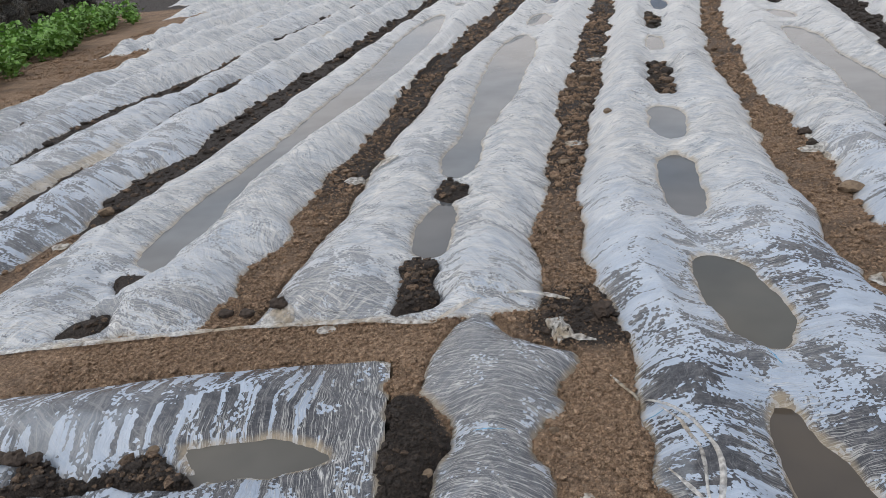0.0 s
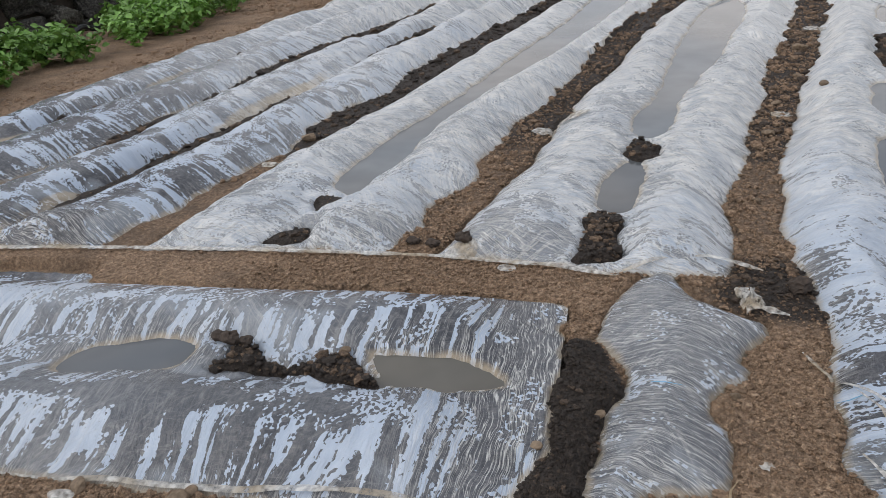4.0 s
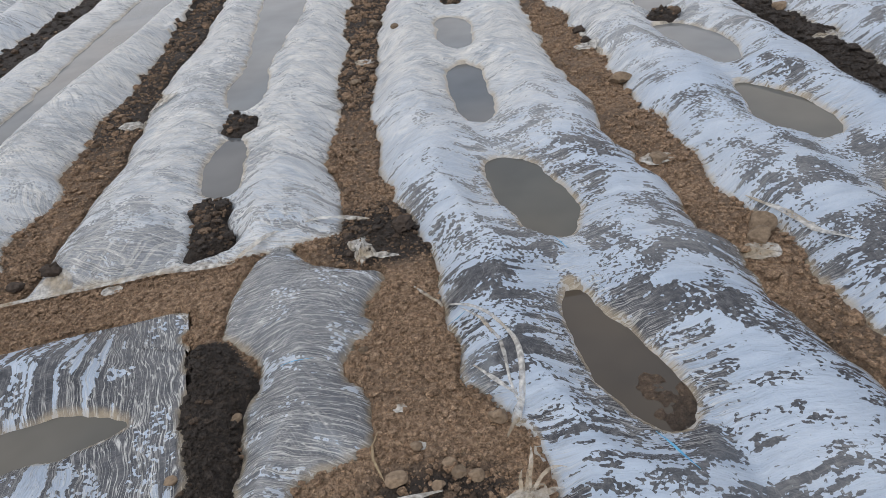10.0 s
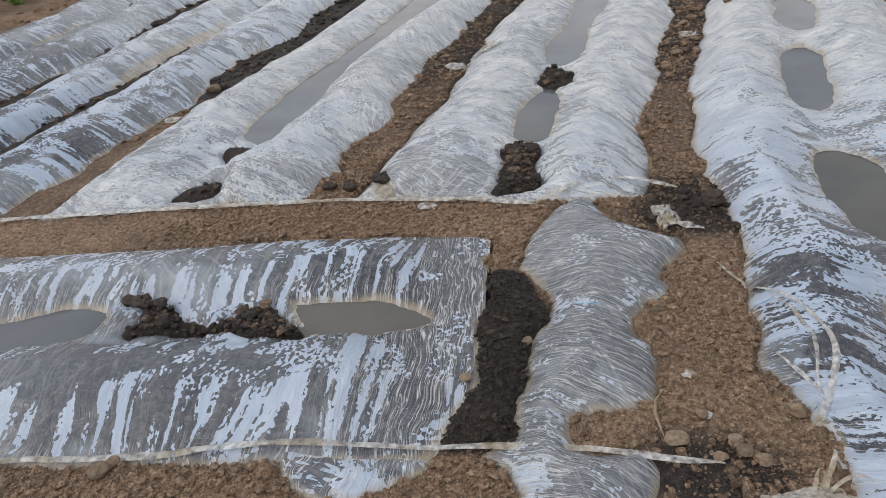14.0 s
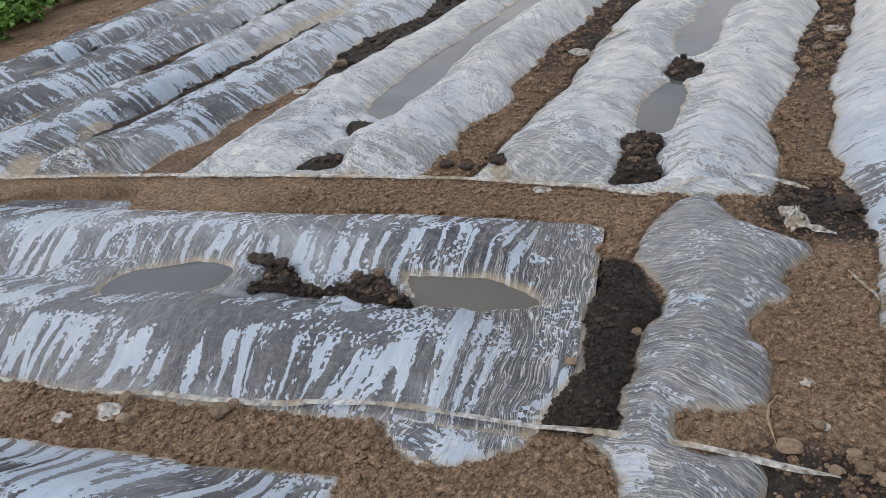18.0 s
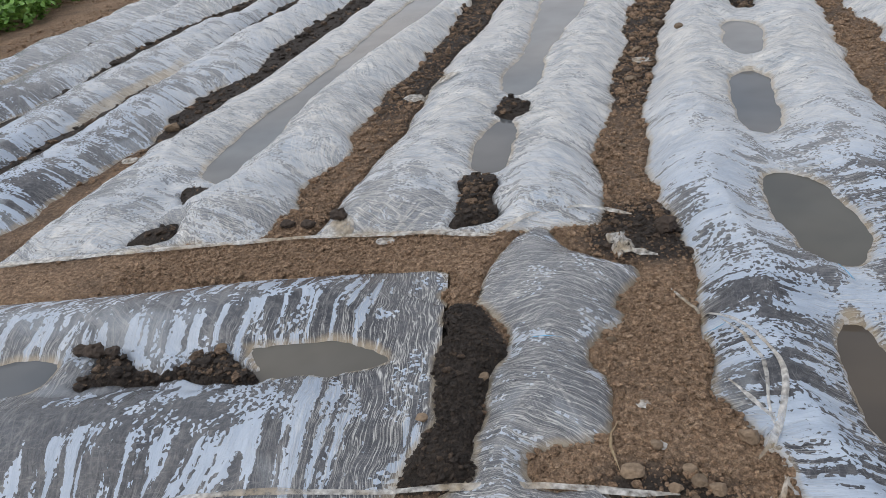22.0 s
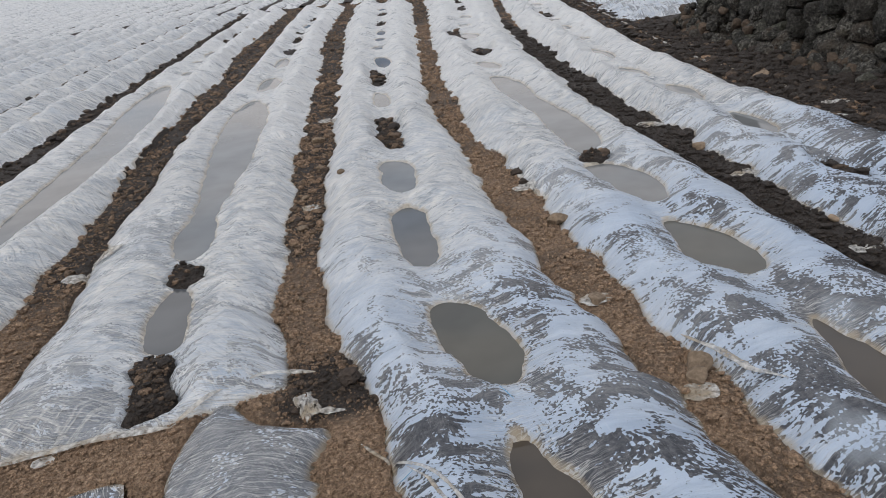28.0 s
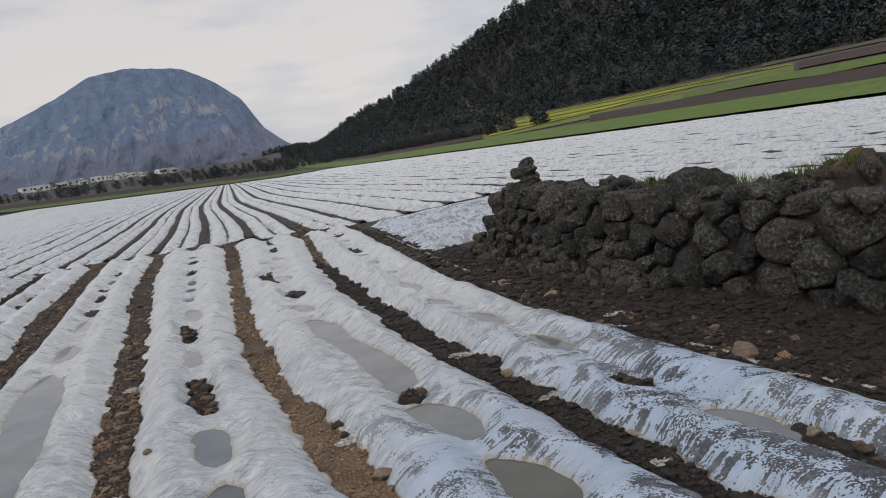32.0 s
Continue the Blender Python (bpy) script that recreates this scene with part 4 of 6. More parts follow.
def film_object(name, X, Y, key, along, across, label, seed):
    films = film_sheets(X, Y)
    sd = films[key]
    h, pool = base_height(X, Y, films)
    mud = mud_distance(X, Y)
    fine = (0.012 + 0.052 * smooth(5, 11, Y)) * fbm(along * 5.5, across * 4.0, 3, seed) + (0.009 + 0.012 * smooth(6, 10, Y)) * fbm(along * (30 - 16 * smooth(6, 10, Y)), across * 6, 2, seed + 5)
    lift = np.minimum(0.008, sd * 0.6) - 0.05 * smooth(0.03, -0.03, mud)
    z = h + lift + fine * smooth(0.0, 0.05, sd) * smooth(0.0, 0.06, np.minimum(pool, 0.4))
    rim = np.minimum.reduce([np.maximum(sd, 0), np.maximum(pool + 0.01, 0), np.maximum(mud, 0) + 0.01])
    # Fogging rises along the rows, partly to paint the far film's glare.
    fog = 0.52 + 0.34 * smooth(1.7, 5.6, Y + 1.2 * np.minimum(X + 2.2, 0) - 1.5 * np.clip(X - 0.4, 0, 1.6)) + 0.45 * fbm(X * 1.1, Y * 1.1, 2, 77)
    gz = np.gradient(h, axis=1) / np.maximum(np.hypot(np.gradient(X, axis=1), np.gradient(Y, axis=1)), 1e-4)
    gv = np.gradient(h, axis=0) / np.maximum(np.hypot(np.gradient(X, axis=0), np.gradient(Y, axis=0)), 1e-4)
    side = smooth(0.12, 0.5, np.hypot(gz, gv))
    pull = np.maximum(smooth(0.15, 0.0, np.maximum(pool, 0)) * 0.9, smooth(0.10, 0.0, np.maximum(sd, 0)) * 0.6)
    pull = np.maximum(pull, smooth(0.5, 0.1, y_end(X, Y))) if key in "dcba" else pull
    pull = np.maximum(pull, smooth(-0.35, 0.05, headland(X, Y)[0])) if key == "x" else pull
    pull = np.maximum(pull, 0.9) if key in "kl" else pull
    side = side * (1.7 if key in "xz" else 0.9 if key in "dc" else 0.62)
    fog = fog - 0.15 * (key == "x") - 0.15 * (key == "l") - 0.07 * (key in "cd") - 0.15 * (key == "k") + 0.03 * (key in "ab") - 0.12 * pull * (key in "kxdcba")
    fog = fog - 0.12 * smooth(0.45, 0.2, np.hypot((X - 0.62) / 0.55, Y - 2.1)) * (key == "e")
    fog = fog + (0.07 if key in "efg" else 0.0) - 0.07 * smooth(0.85, 1.2, X) * smooth(2.8, 1.8, Y)
    if key in "cd":    # dirty slack film along the middle furrow
        middle = (edge_x(key + "_left", Y) + edge_x(key + "_right", Y)) / 2
        rim = np.minimum(rim, np.maximum(np.abs(X - middle - 0.05 * fbm(Y * 2, Y * 0, 2, 3)) - 0.075, 0) + 0.02 * smooth(0.0, 0.15, fbm(Y * 1.3, Y * 0 + 4, 3, 9)))
    # Weight of the painted sky glare, mostly growing along the rows.
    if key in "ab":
        sky_glare = 0.55 + 0.45 * smooth(2.4, 3.6, Y)
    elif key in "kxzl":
        sky_glare = np.full(X.shape, 0.28 if key == "k" else 0.08)
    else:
        sky_glare = smooth(2.2, 4.4, Y - 0.8 * np.clip(X - 0.55, 0, 2) - 0.35 * np.clip(-2.4 - X, 0, 3)) * (0.55 if key in "cdhij" else 0.9)
    sky_glare = np.clip(sky_glare + 0.5 * fbm(X * 1.7, Y * 1.7, 2, 33), 0, 1) + 0.45 * smooth(4.5, 8.5, Y)
    me = grid_mesh(name, X, Y, z, FILM, keep=(sd > -0.05) & (mud > -0.05), along=along + seed, across=across, rim=rim, fog=fog, sky_glare=sky_glare, side=side, pull=pull)
    return tagged(new(name, me), label, "plastic film", "film sheets over the ridges")


for i, s in enumerate(SHEETS):
    y_from = 1.2 if s in "dcba" else LATE_START.get(s, 0.5) - 0.2
    yy = ROW_Y[ROW_Y >= y_from]
    u = np.linspace(-0.06, 1.06, 62)
    Y = np.repeat(yy[:, None], len(u), 1)
    L, R = edge_x(s + "_left", Y), edge_x(s + "_right", Y)
    X = L + (R - L) * u[None, :]
    film_object("film_sheet", X, Y, s, Y, X - (L + R) / 2, "clear wrinkled plastic film over two soil ridges, fogged with drops", 11 * (i + 1))
pp, qq = np.meshgrid(np.arange(-4.2, 0.2, 0.018), np.arange(1.22, 2.38, 0.018))
film_object("film_sheet", pp * CA - qq * SA, pp * SA + qq * CA, "x", pp * 0.85, (qq - 1.8) * 0.85, "plastic film with running drops over the headland ridges", 101)
pp, qq = np.meshgrid(np.arange(-4.2, -0.3, 0.018), np.arange(0.3, 1.16, 0.018))
film_object("film_sheet", pp * CA - qq * SA, pp * SA + qq * CA, "z", pp * 0.85, (qq - 1.8) * 0.85, "plastic film over the outermost headland ridge", 131)
kx, ky = np.meshgrid(np.arange(-0.4, 0.34, 0.012), np.arange(0.95, 2.7, 0.012))
film_object("film_sheet", kx, ky, "k", ky, kx, "crumpled plastic film pulled over the end of the headland", 151)
lx, ly = np.meshgrid(np.arange(-0.75, -0.2, 0.012), np.arange(1.0, 1.35, 0.012))
film_object("film_flap", lx, ly, "l", lx, ly, "loose flap of dirty plastic film on the soil", 171)

# ---- puddles ----
for key, poly in SMOOTH_POOLS.items():
    c = poly.mean(0)
    d = poly - c
    ring = c + d * (1 + 0.06 / np.maximum(np.hypot(d[:, 0], d[:, 1]), 0.05))[:, None]
    bm = bmesh.new()
    bm.faces.new([bm.verts.new((*p, POOL_LEVEL.get(key, 0.03))) for p in ring])
    if bm.faces[:][0].normal.z < 0 or sum(a[0] * b[1] - a[1] * b[0] for a, b in zip(ring, np.roll(ring, -1, axis=0))) < 0:
        bmesh.ops.reverse_faces(bm, faces=bm.faces[:])
    bmesh.ops.triangulate(bm, faces=bm.faces[:])
    me = bpy.data.meshes.new("puddle")
    bm.to_mesh(me)
    bm.free()
    me.materials.append({"e_one": BROWN_WATER, "f_mud": BROWN_WATER, "e_two": OLIVE_WATER, "f_one": OLIVE_WATER, "a_near": WATER, "e_three": WATER, "x_left": WATER, "x_right": TAN_WATER}.get(key, SKYLIT_WATER))
    tagged(new("puddle", me), "still muddy rainwater puddle lying in the furrow", "puddle", "puddles")


bank_a, bank_r = np.meshgrid(np.linspace(0, 2 * math.pi, 72), np.linspace(0.0, 1.0, 22))
reach = bank_r * (1 + 0.35 * fbm(np.cos(bank_a) * 1.6 + 9, np.sin(bank_a) * 1.6, 4, 88))
bank_x, bank_y = 0.955 + 0.095 * reach * np.cos(bank_a) - 0.04 * reach * np.sin(bank_a), 1.60 + 0.15 * reach * np.sin(bank_a)
bank_z = 0.015 + 0.014 * (0.6 - bank_r ** 1.3) + 0.026 * fbm(bank_x * 30, bank_y * 30, 4, 90) * (1.15 - bank_r)
tagged(new("mud_bank", grid_mesh("mud_bank", bank_x, bank_y, bank_z, SOIL, wet=np.full(bank_x.shape, 0.68))), "wet brown mud rising out of the puddle", "mud")

# ---- stones ----
def stone_mesh(name, seed, mat, sub=2, rough=0.35):
    bm = bmesh.new()
    bmesh.ops.create_icosphere(bm, subdivisions=sub, radius=0.5)
    rng = random.Random(seed)
    off = Vector((rng.uniform(0, 50), rng.uniform(0, 50), rng.uniform(0, 50)))
    cuts = [(Vector((rng.gauss(0, 1), rng.gauss(0, 1), rng.gauss(0, 1))).normalized(), rng.uniform(0.27, 0.43)) for _ in range(10)]
    block = 3.6 if mat is BASALT else 2.0
    for v in bm.verts:
        u = v.co.normalized()
        v.co = u * 0.47 / (abs(u.x) ** block + abs(u.y) ** block + abs(u.z) ** block) ** (1 / block)
        for nrm, dist in cuts:
            over = v.co.dot(nrm) - dist
            if over > 0:
                v.co -= nrm * over * 0.97
        v.co += v.co.normalized() * (noise.noise(v.co * 3 + off) * rough * 0.14 + noise.noise(v.co * 9 + off) * rough * 0.13 + noise.noise(v.co * 22 + off) * rough * 0.05)
        v.co *= 1.12
    me = bpy.data.meshes.new(name)
    bm.to_mesh(me)
    bm.free()
    for p in me.polygons:
        p.use_smooth = False
    me.materials.append(mat)
    return me


WALL_STONES = [stone_mesh("stone", s, BASALT, 4) for s in range(14)]
CHIPS = [stone_mesh("stone", 40 + s, BASALT, 3) for s in range(6)]
BROWN_CHIPS = [stone_mesh("stone", 60 + s, BROWN_ROCK, 2) for s in range(6)]


def along(points, y):
    p = np.array(points)
    return float(np.interp(y, p[:, 0], p[:, 1]))


def clipped(poly, nx, ny, c):
    """The part of a convex outline where nx * x + ny * y <= c."""
    out = []
    for p, q in zip(poly, poly[1:] + poly[:1]):
        dp, dq = nx * p[0] + ny * p[1] - c, nx * q[0] + ny * q[1] - c
        if dp <= 0:
            out.append(p)
        if dp * dq < 0:
            k = dp / (dp - dq)
            out.append((p[0] + k * (q[0] - p[0]), p[1] + k * (q[1] - p[1])))
    return out


def face_stone(outline, bulge, deep, rng):
    """One fitted stone: an outline in the wall's face, rounded, with a bulging rough front and a narrower tail."""
    p = np.array(outline, float)
    nxt = np.roll(p, -1, axis=0)
    p = np.stack([0.87 * p + 0.13 * nxt, 0.13 * p + 0.87 * nxt], 1).reshape(-1, 2)
    c = p.mean(0)
    d = np.roll(p, -1, axis=0) - p
    run = np.concatenate([[0], np.cumsum(np.hypot(d[:, 0], d[:, 1]))])
    at = np.linspace(0, run[-1], 31)[:-1]
    ring = np.stack([np.interp(at, run, np.append(p[:, i], p[0, i])) for i in (0, 1)], -1) - c
    off = Vector((rng.uniform(0, 90), rng.uniform(0, 90), rng.uniform(0, 90)))
    ta, tb = rng.uniform(-0.35, 0.35), rng.uniform(-0.25, 0.35)
    ridge, lean = rng.uniform(0, 6.28), rng.uniform(0.1, 0.5)
    verts, faces = [(-bulge * 1.02, 0.0, 0.0)], []
    rings = ((0.25, 1.0), (0.5, 1.0), (0.72, 0.96), (0.87, 0.84), (0.95, 0.58), (1.0, 0.1), (1.0, -0.45), (0.88, -1.6))
    for k, f in rings:
        for y, z in ring:
            verts.append((-bulge * f if f > -1 else deep, y * k, z * k))
    n = len(ring)
    faces += [(0, 1 + (i + 1) % n, 1 + i) for i in range(n)]
    for r in range(len(rings) - 1):
        faces += [(1 + r * n + i, 1 + r * n + (i + 1) % n, 1 + (r + 1) * n + (i + 1) % n, 1 + (r + 1) * n + i) for i in range(n)]
    size = float(np.abs(ring).max())
    cuts = [(Vector((-1, rng.uniform(-0.9, 0.9), rng.uniform(-0.7, 0.9))).normalized(), rng.uniform(0.35, 0.8) * bulge + rng.uniform(0.05, 0.35) * size) for _ in range(5)]
    rough = []
    for x, y, z in verts:
        v = Vector((x, y, z))
        for nrm, dist in cuts:
            v -= nrm * max(v.dot(nrm) - dist, 0) * 0.92
        x, y, z = v
        facet = -lean * abs(y * math.cos(ridge) + z * math.sin(ridge)) * 0.5 * (x < 0)
        w = noise.noise(v * 5 + off) * 0.04 + noise.noise(v * 13 + off) * 0.028 + noise.noise(v * 30 + off) * 0.014
        shrink = 1 + 0.25 * noise.noise(v * 7 + off * 2) * (0.06 / max(size, 0.06))
        rough.append((x + ta * y * 0.5 + tb * z * 0.5 - facet + w, y * shrink, z * shrink))
    me = bpy.data.meshes.new("stone")
    me.from_pydata(rough, [], faces)
    me.materials.append(BASALT)
    me.polygons.foreach_set("use_smooth", np.ones(len(me.polygons), bool))
    return me, c


def wall(name, face, y0, y1, side, height, depth, size_at, sizes, label, seed):
    """A dry stone wall between y0 and y1 with its face at x = face(y): stones fitted to one another like the cells of a net."""
    rng = random.Random(seed)
    root = tagged(new(name), label, "stone wall")
    root.location = (face(y0), y0, 0)

    def put(mesh, at, scale, turn, nm="stone"):
        ob = new(nm, mesh)
        ob.parent = root
        ob.matrix_basis = Matrix.LocRotScale(Vector(at) - root.location, Euler(turn), scale)
        return ob

    seeds = []
    for size, tries in sizes:
        for _ in range(tries):
            y = rng.uniform(y0 + 0.05, y1 - 0.05)
            s = size * size_at(y)
            z = rng.uniform(0.0, height(y) - 0.25 * s)
            if all(math.hypot((y - a) / 1.15, (z - b) * 1.1) > 0.44 * (s + c) for a, b, c in seeds):
                seeds.append((y, z, s))
    for i, (y, z, s) in enumerate(seeds):
        top = height(y) + rng.uniform(-0.05, 0.05)
        poly = [(max(y - 0.8 * s, y0), -0.08), (min(y + 0.8 * s, y1), -0.08), (min(y + 0.8 * s, y1), top), (max(y - 0.8 * s, y0), top)]
        poly = clipped(clipped(poly, 0, 1, z + 0.75 * s), 0, -1, -(z - 0.75 * s))
        for j, (a, b, c) in enumerate(seeds):
            if i != j and abs(a - y) < 1.6 and len(poly) > 2:
                nx, ny = 2 * (a - y), 2 * (b - z)
                poly = clipped(poly, nx, ny, a * a + b * b - y * y - z * z + 0.16 * (s * s - c * c) - 0.010 * math.hypot(nx, ny))
        if len(poly) < 3:
            continue
        me, (cy, cz) = face_stone(poly, rng.uniform(0.10, 0.20) * s + 0.02, depth * rng.uniform(0.55, 0.8), rng)
        mirror = Matrix.Rotation(math.pi, 4, "Z") if side < 0 else Matrix.Identity(4)
        ob = new("stone", me)
        ob.parent = root
        ob.matrix_basis = Matrix.Translation(Vector((face(cy) + side * (0.10 + cz * 0.12 + rng.uniform(-0.02, 0.05)), cy, cz)) - root.location) @ mirror
    core = bmesh.new()    # earth and rubble packed behind the face, dark to paint shade in the gaps
    rows = []
    for k in range(25):
        y = y0 + 0.12 + (y1 - y0 - 0.24) * k / 24
        x = face(y) + side * (0.2 + 0.06)
        rows.append([core.verts.new((x + side * dx - root.location.x, y - root.location.y, z)) for dx, z in ((0, -0.2), (0.06, height(y) - 0.16), (depth * 0.6, height(y) - 0.12), (depth * 0.7, -0.2))])
    for a, b in zip(rows, rows[1:]):
        for k in range(3):
            core.faces.new((a[k], a[k + 1], b[k + 1], b[k]))
    core.faces.new(rows[0])
    core.faces.new(rows[-1][::-1])
    part("core", core, DARK_CLOD, root, "earth packed behind the stones, dark to give the gaps shade")
    return root, put, rng


FACE = [(1.0, 5.15), (3.4, 4.80), (4.5, 4.75), (5.65, 4.64), (6.75, 4.57), (8.5, 4.62), (9.8, 4.75)]


def right_face(y):
    return along(FACE, y)


def right_top(y):
    return along([(1.0, 0.72), (3.5, 0.76), (4.4, 0.82), (5.2, 0.80), (6.2, 0.84), (7.5, 0.92), (9.0, 0.90), (9.55, 0.80), (9.8, 0.6)], y)


_, put, rng = wall("dry_stone_wall", right_face, 1.6, 9.75, 1, right_top, 0.5, lambda y: along([(4.0, 1.0), (6.0, 0.85), (8.0, 0.66), (9.8, 0.58)], y),
                            ((0.50, 60), (0.40, 260), (0.30, 700), (0.21, 900), (0.15, 900)), "dark lichen-grey basalt dry stone wall on the bank", 5)
for k, (dx, z, w) in enumerate(((0, 0.93, 0.40), (0.03, 1.04, 0.30), (0.0, 1.12, 0.34), (0.04, 1.20, 0.22))):    # small cairn on the wall
    put(WALL_STONES[k], (4.94 + dx, 8.42, z), (w, w * 0.95, 0.15), (0.1 * k, 0, k * 1.3))
put(WALL_STONES[4], (5.10, 5.52, 0.80), (0.5, 0.62, 0.46), (0.15, 0.1, 0.2))    # one large boulder on top
put(WALL_STONES[7], (5.00, 6.45, 0.90), (0.3, 0.30, 0.20), (0.3, 0.1, 0.4))
for k in range(46):    # loose stones along the top
    y = rng.uniform(2.0, 9.3)
    a = rng.uniform(0.08, 0.2)
    put(rng.choice(CHIPS), (right_face(y) + rng.uniform(0.24, 0.5), y, right_top(y) - 0.02 + a * 0.1), (a, a * 1.4, a * 0.8), (rng.uniform(-0.5, 0.5), rng.uniform(-0.5, 0.5), rng.uniform(0, 3)))
for k in range(190):    # small stones heaped at its foot
    y = 9.7 - 4.2 * rng.random() ** 1.5
    a = rng.uniform(0.06, 0.15)
    out = rng.random() ** 1.4
    pile = 0.30 * smooth(6.6, 8.6, np.array(y)) * (1 - out)
    put(rng.choice(CHIPS if rng.random() < 0.7 else BROWN_CHIPS), (right_face(y) + 0.06 - 0.30 * out, y, a * 0.3 + rng.random() * float(pile)), (a, a * 1.2, a * 0.9), (rng.uniform(0, 3), rng.uniform(0, 3), rng.uniform(0, 3)))

# earth bank behind the face, with rubble
BY, BD = np.meshgrid(np.linspace(0.8, 9.5, 150), np.linspace(0.42, 4.2, 60))
BX = np.interp(BY, [y for y, x in FACE], [x for y, x in FACE]) + BD


def bank_height(d, y):
    crest = 0.66 + 0.36 * smooth(5.9, 3.8, y)
    level = smooth(4.7, 4.0, y)    # a grassy shelf where the bank lies lower
    z = 0.60 * smooth(0.35, 0.5, d) + (crest - 0.60) * smooth(0.6 + level, 1.5 + level, d)
    return z * smooth(2.7 + level, 1.7 + level, d) * smooth(9.7, 8.6, y) - 0.15 * smooth(2.8, 3.6, d) - 0.1 * smooth(9.0, 9.6, y)


BZ = bank_height(BD, BY) + 0.07 * fbm(BX * 4, BY * 4, 4, 15)
bank = new("earth_bank", grid_mesh("earth_bank", BX, BY, BZ, SOIL, wet=0.75 + 0.8 * fbm(BX * 1.5, BY * 1.5, 3, 4)))
tagged(bank, "rough brown earth bank heaped behind the wall", "bank", kind="structure")
rubble = tagged(new("rubble"), "heap of basalt rubble and brown stones on the bank", "rubble")
rubble.location = (5.8, 5.5, 0.5)
for k in range(290):
    y, d = rng.uniform(1.8, 8.8), rng.uniform(0.5, 1.75)
    if y < 4.3 and d > 0.55:
        continue
    a = rng.choice((0.07, 0.1, 0.14, 0.2)) * rng.uniform(0.8, 1.3)
    z = float(bank_height(np.array(d), np.array(y))) + a * 0.2
    ob = new("stone", rng.choice(CHIPS if rng.random() < 0.75 else BROWN_CHIPS))
    ob.parent = rubble
    ob.matrix_basis = Matrix.LocRotScale(Vector((right_face(y) + d, y, z)) - rubble.location, Euler((rng.uniform(0, 3), rng.uniform(0, 3), rng.uniform(0, 3))), (a, a * 1.2, a * 0.85))

LEFT_FACE = [(2, -8.15), (5.4, -8.3), (6.6, -8.5), (10.6, -10.2), (14.4, -11.5), (18, -12.6)]
wall("dry_stone_wall", lambda y: along(LEFT_FACE, y), 2.5, 15.5, -1, lambda y: 1.05 + 0.06 * math.sin(3 * y), 0.55, lambda y: 1.0, ((0.55, 120), (0.42, 500), (0.3, 900), (0.2, 900)), "brown-grey dry stone wall behind the leafy plants", 9)

# ---- far film rows, past the cross furrow ----
def far_row(k, first=None, last=211):
    x0 = -46.8 + 1.3 * k
    start = float(row_far(np.array(x0)) + 0.1) if x0 < 4.6 else 17.6 + 0.25 * (x0 - 4.6)
    if x0 > 10:
        start = 2.0
    start = first or start
    yy = spaced(start, last, 0.16, 1.03, start + 5)
    u = np.linspace(0, 1, 17)
    Y = np.repeat(yy[:, None], len(u), 1)
    drift = 0.085 * np.clip(yy - 20, 0, None) - 1.2 * smooth(20, 60, yy) + 0.12 * fbm(yy * 0.2, yy * 0 + k, 2, 3)
    wide = 1.05 if x0 < 8 else 0.98
    X = x0 + 0.65 - wide / 2 + drift[:, None] + wide * (u[None, :] + 0.03 * fbm(Y * 1.3, u[None, :] * 2 + 0 * Y, 3, k + 5))
    bump = (0.5 - 0.5 * np.cos(4 * np.pi * u)) ** 0.7
    Z = bump[None, :] * (0.13 + 0.12 * fbm(Y * 2.1, X * 2, 3, k)) + 0.035 * fbm(Y * 3.6, X * 4, 2, k + 3) + far_height(X, Y) + 0.015
    ends = smooth(0, 0.2, Y - yy[0])
    Z = Z * ends - 0.02 * (1 - ends)
    ok = beyond(X, Y) < -0.5
    if not ok.any():
        return
    heaps.append((X[:, -1], yy))
    edge = np.minimum(u, 1 - u)[None, :] * 1.04 + 0 * Y
    mid = np.abs(u - 0.5)[None, :] * 1.04 + 0 * Y
    rim = np.minimum(edge, np.maximum(mid - 0.05, 0) + 0.3 * (fbm(Y * 1.2, X * 0 + k, 2, 8) > -0.1))
    # fog falls towards the furrows, painting the ridges' grey shaded sides
    me = grid_mesh("film_sheet", X, Y, Z, FILM, keep=ok, along=Y + 13 * k, across=wide * (u - 0.5)[None, :] + 0 * Y, rim=rim, fog=(0.82 if x0 < 8 else 0.78) + (0.30 if x0 < 8 else 0.14) * fbm(Y * 0.8, X * 2, 2, k + 9) - (0.40 if x0 < 8 else 0.75) * (1 - bump[None, :]) ** 2, sky_glare=0 * Y + 1.4, side=0 * Y + 0.5, pull=0 * Y + 0.25)
    tagged(new("film_sheet", me), "pale plastic film over distant soil ridges", "plastic film", "film sheets of the far field")


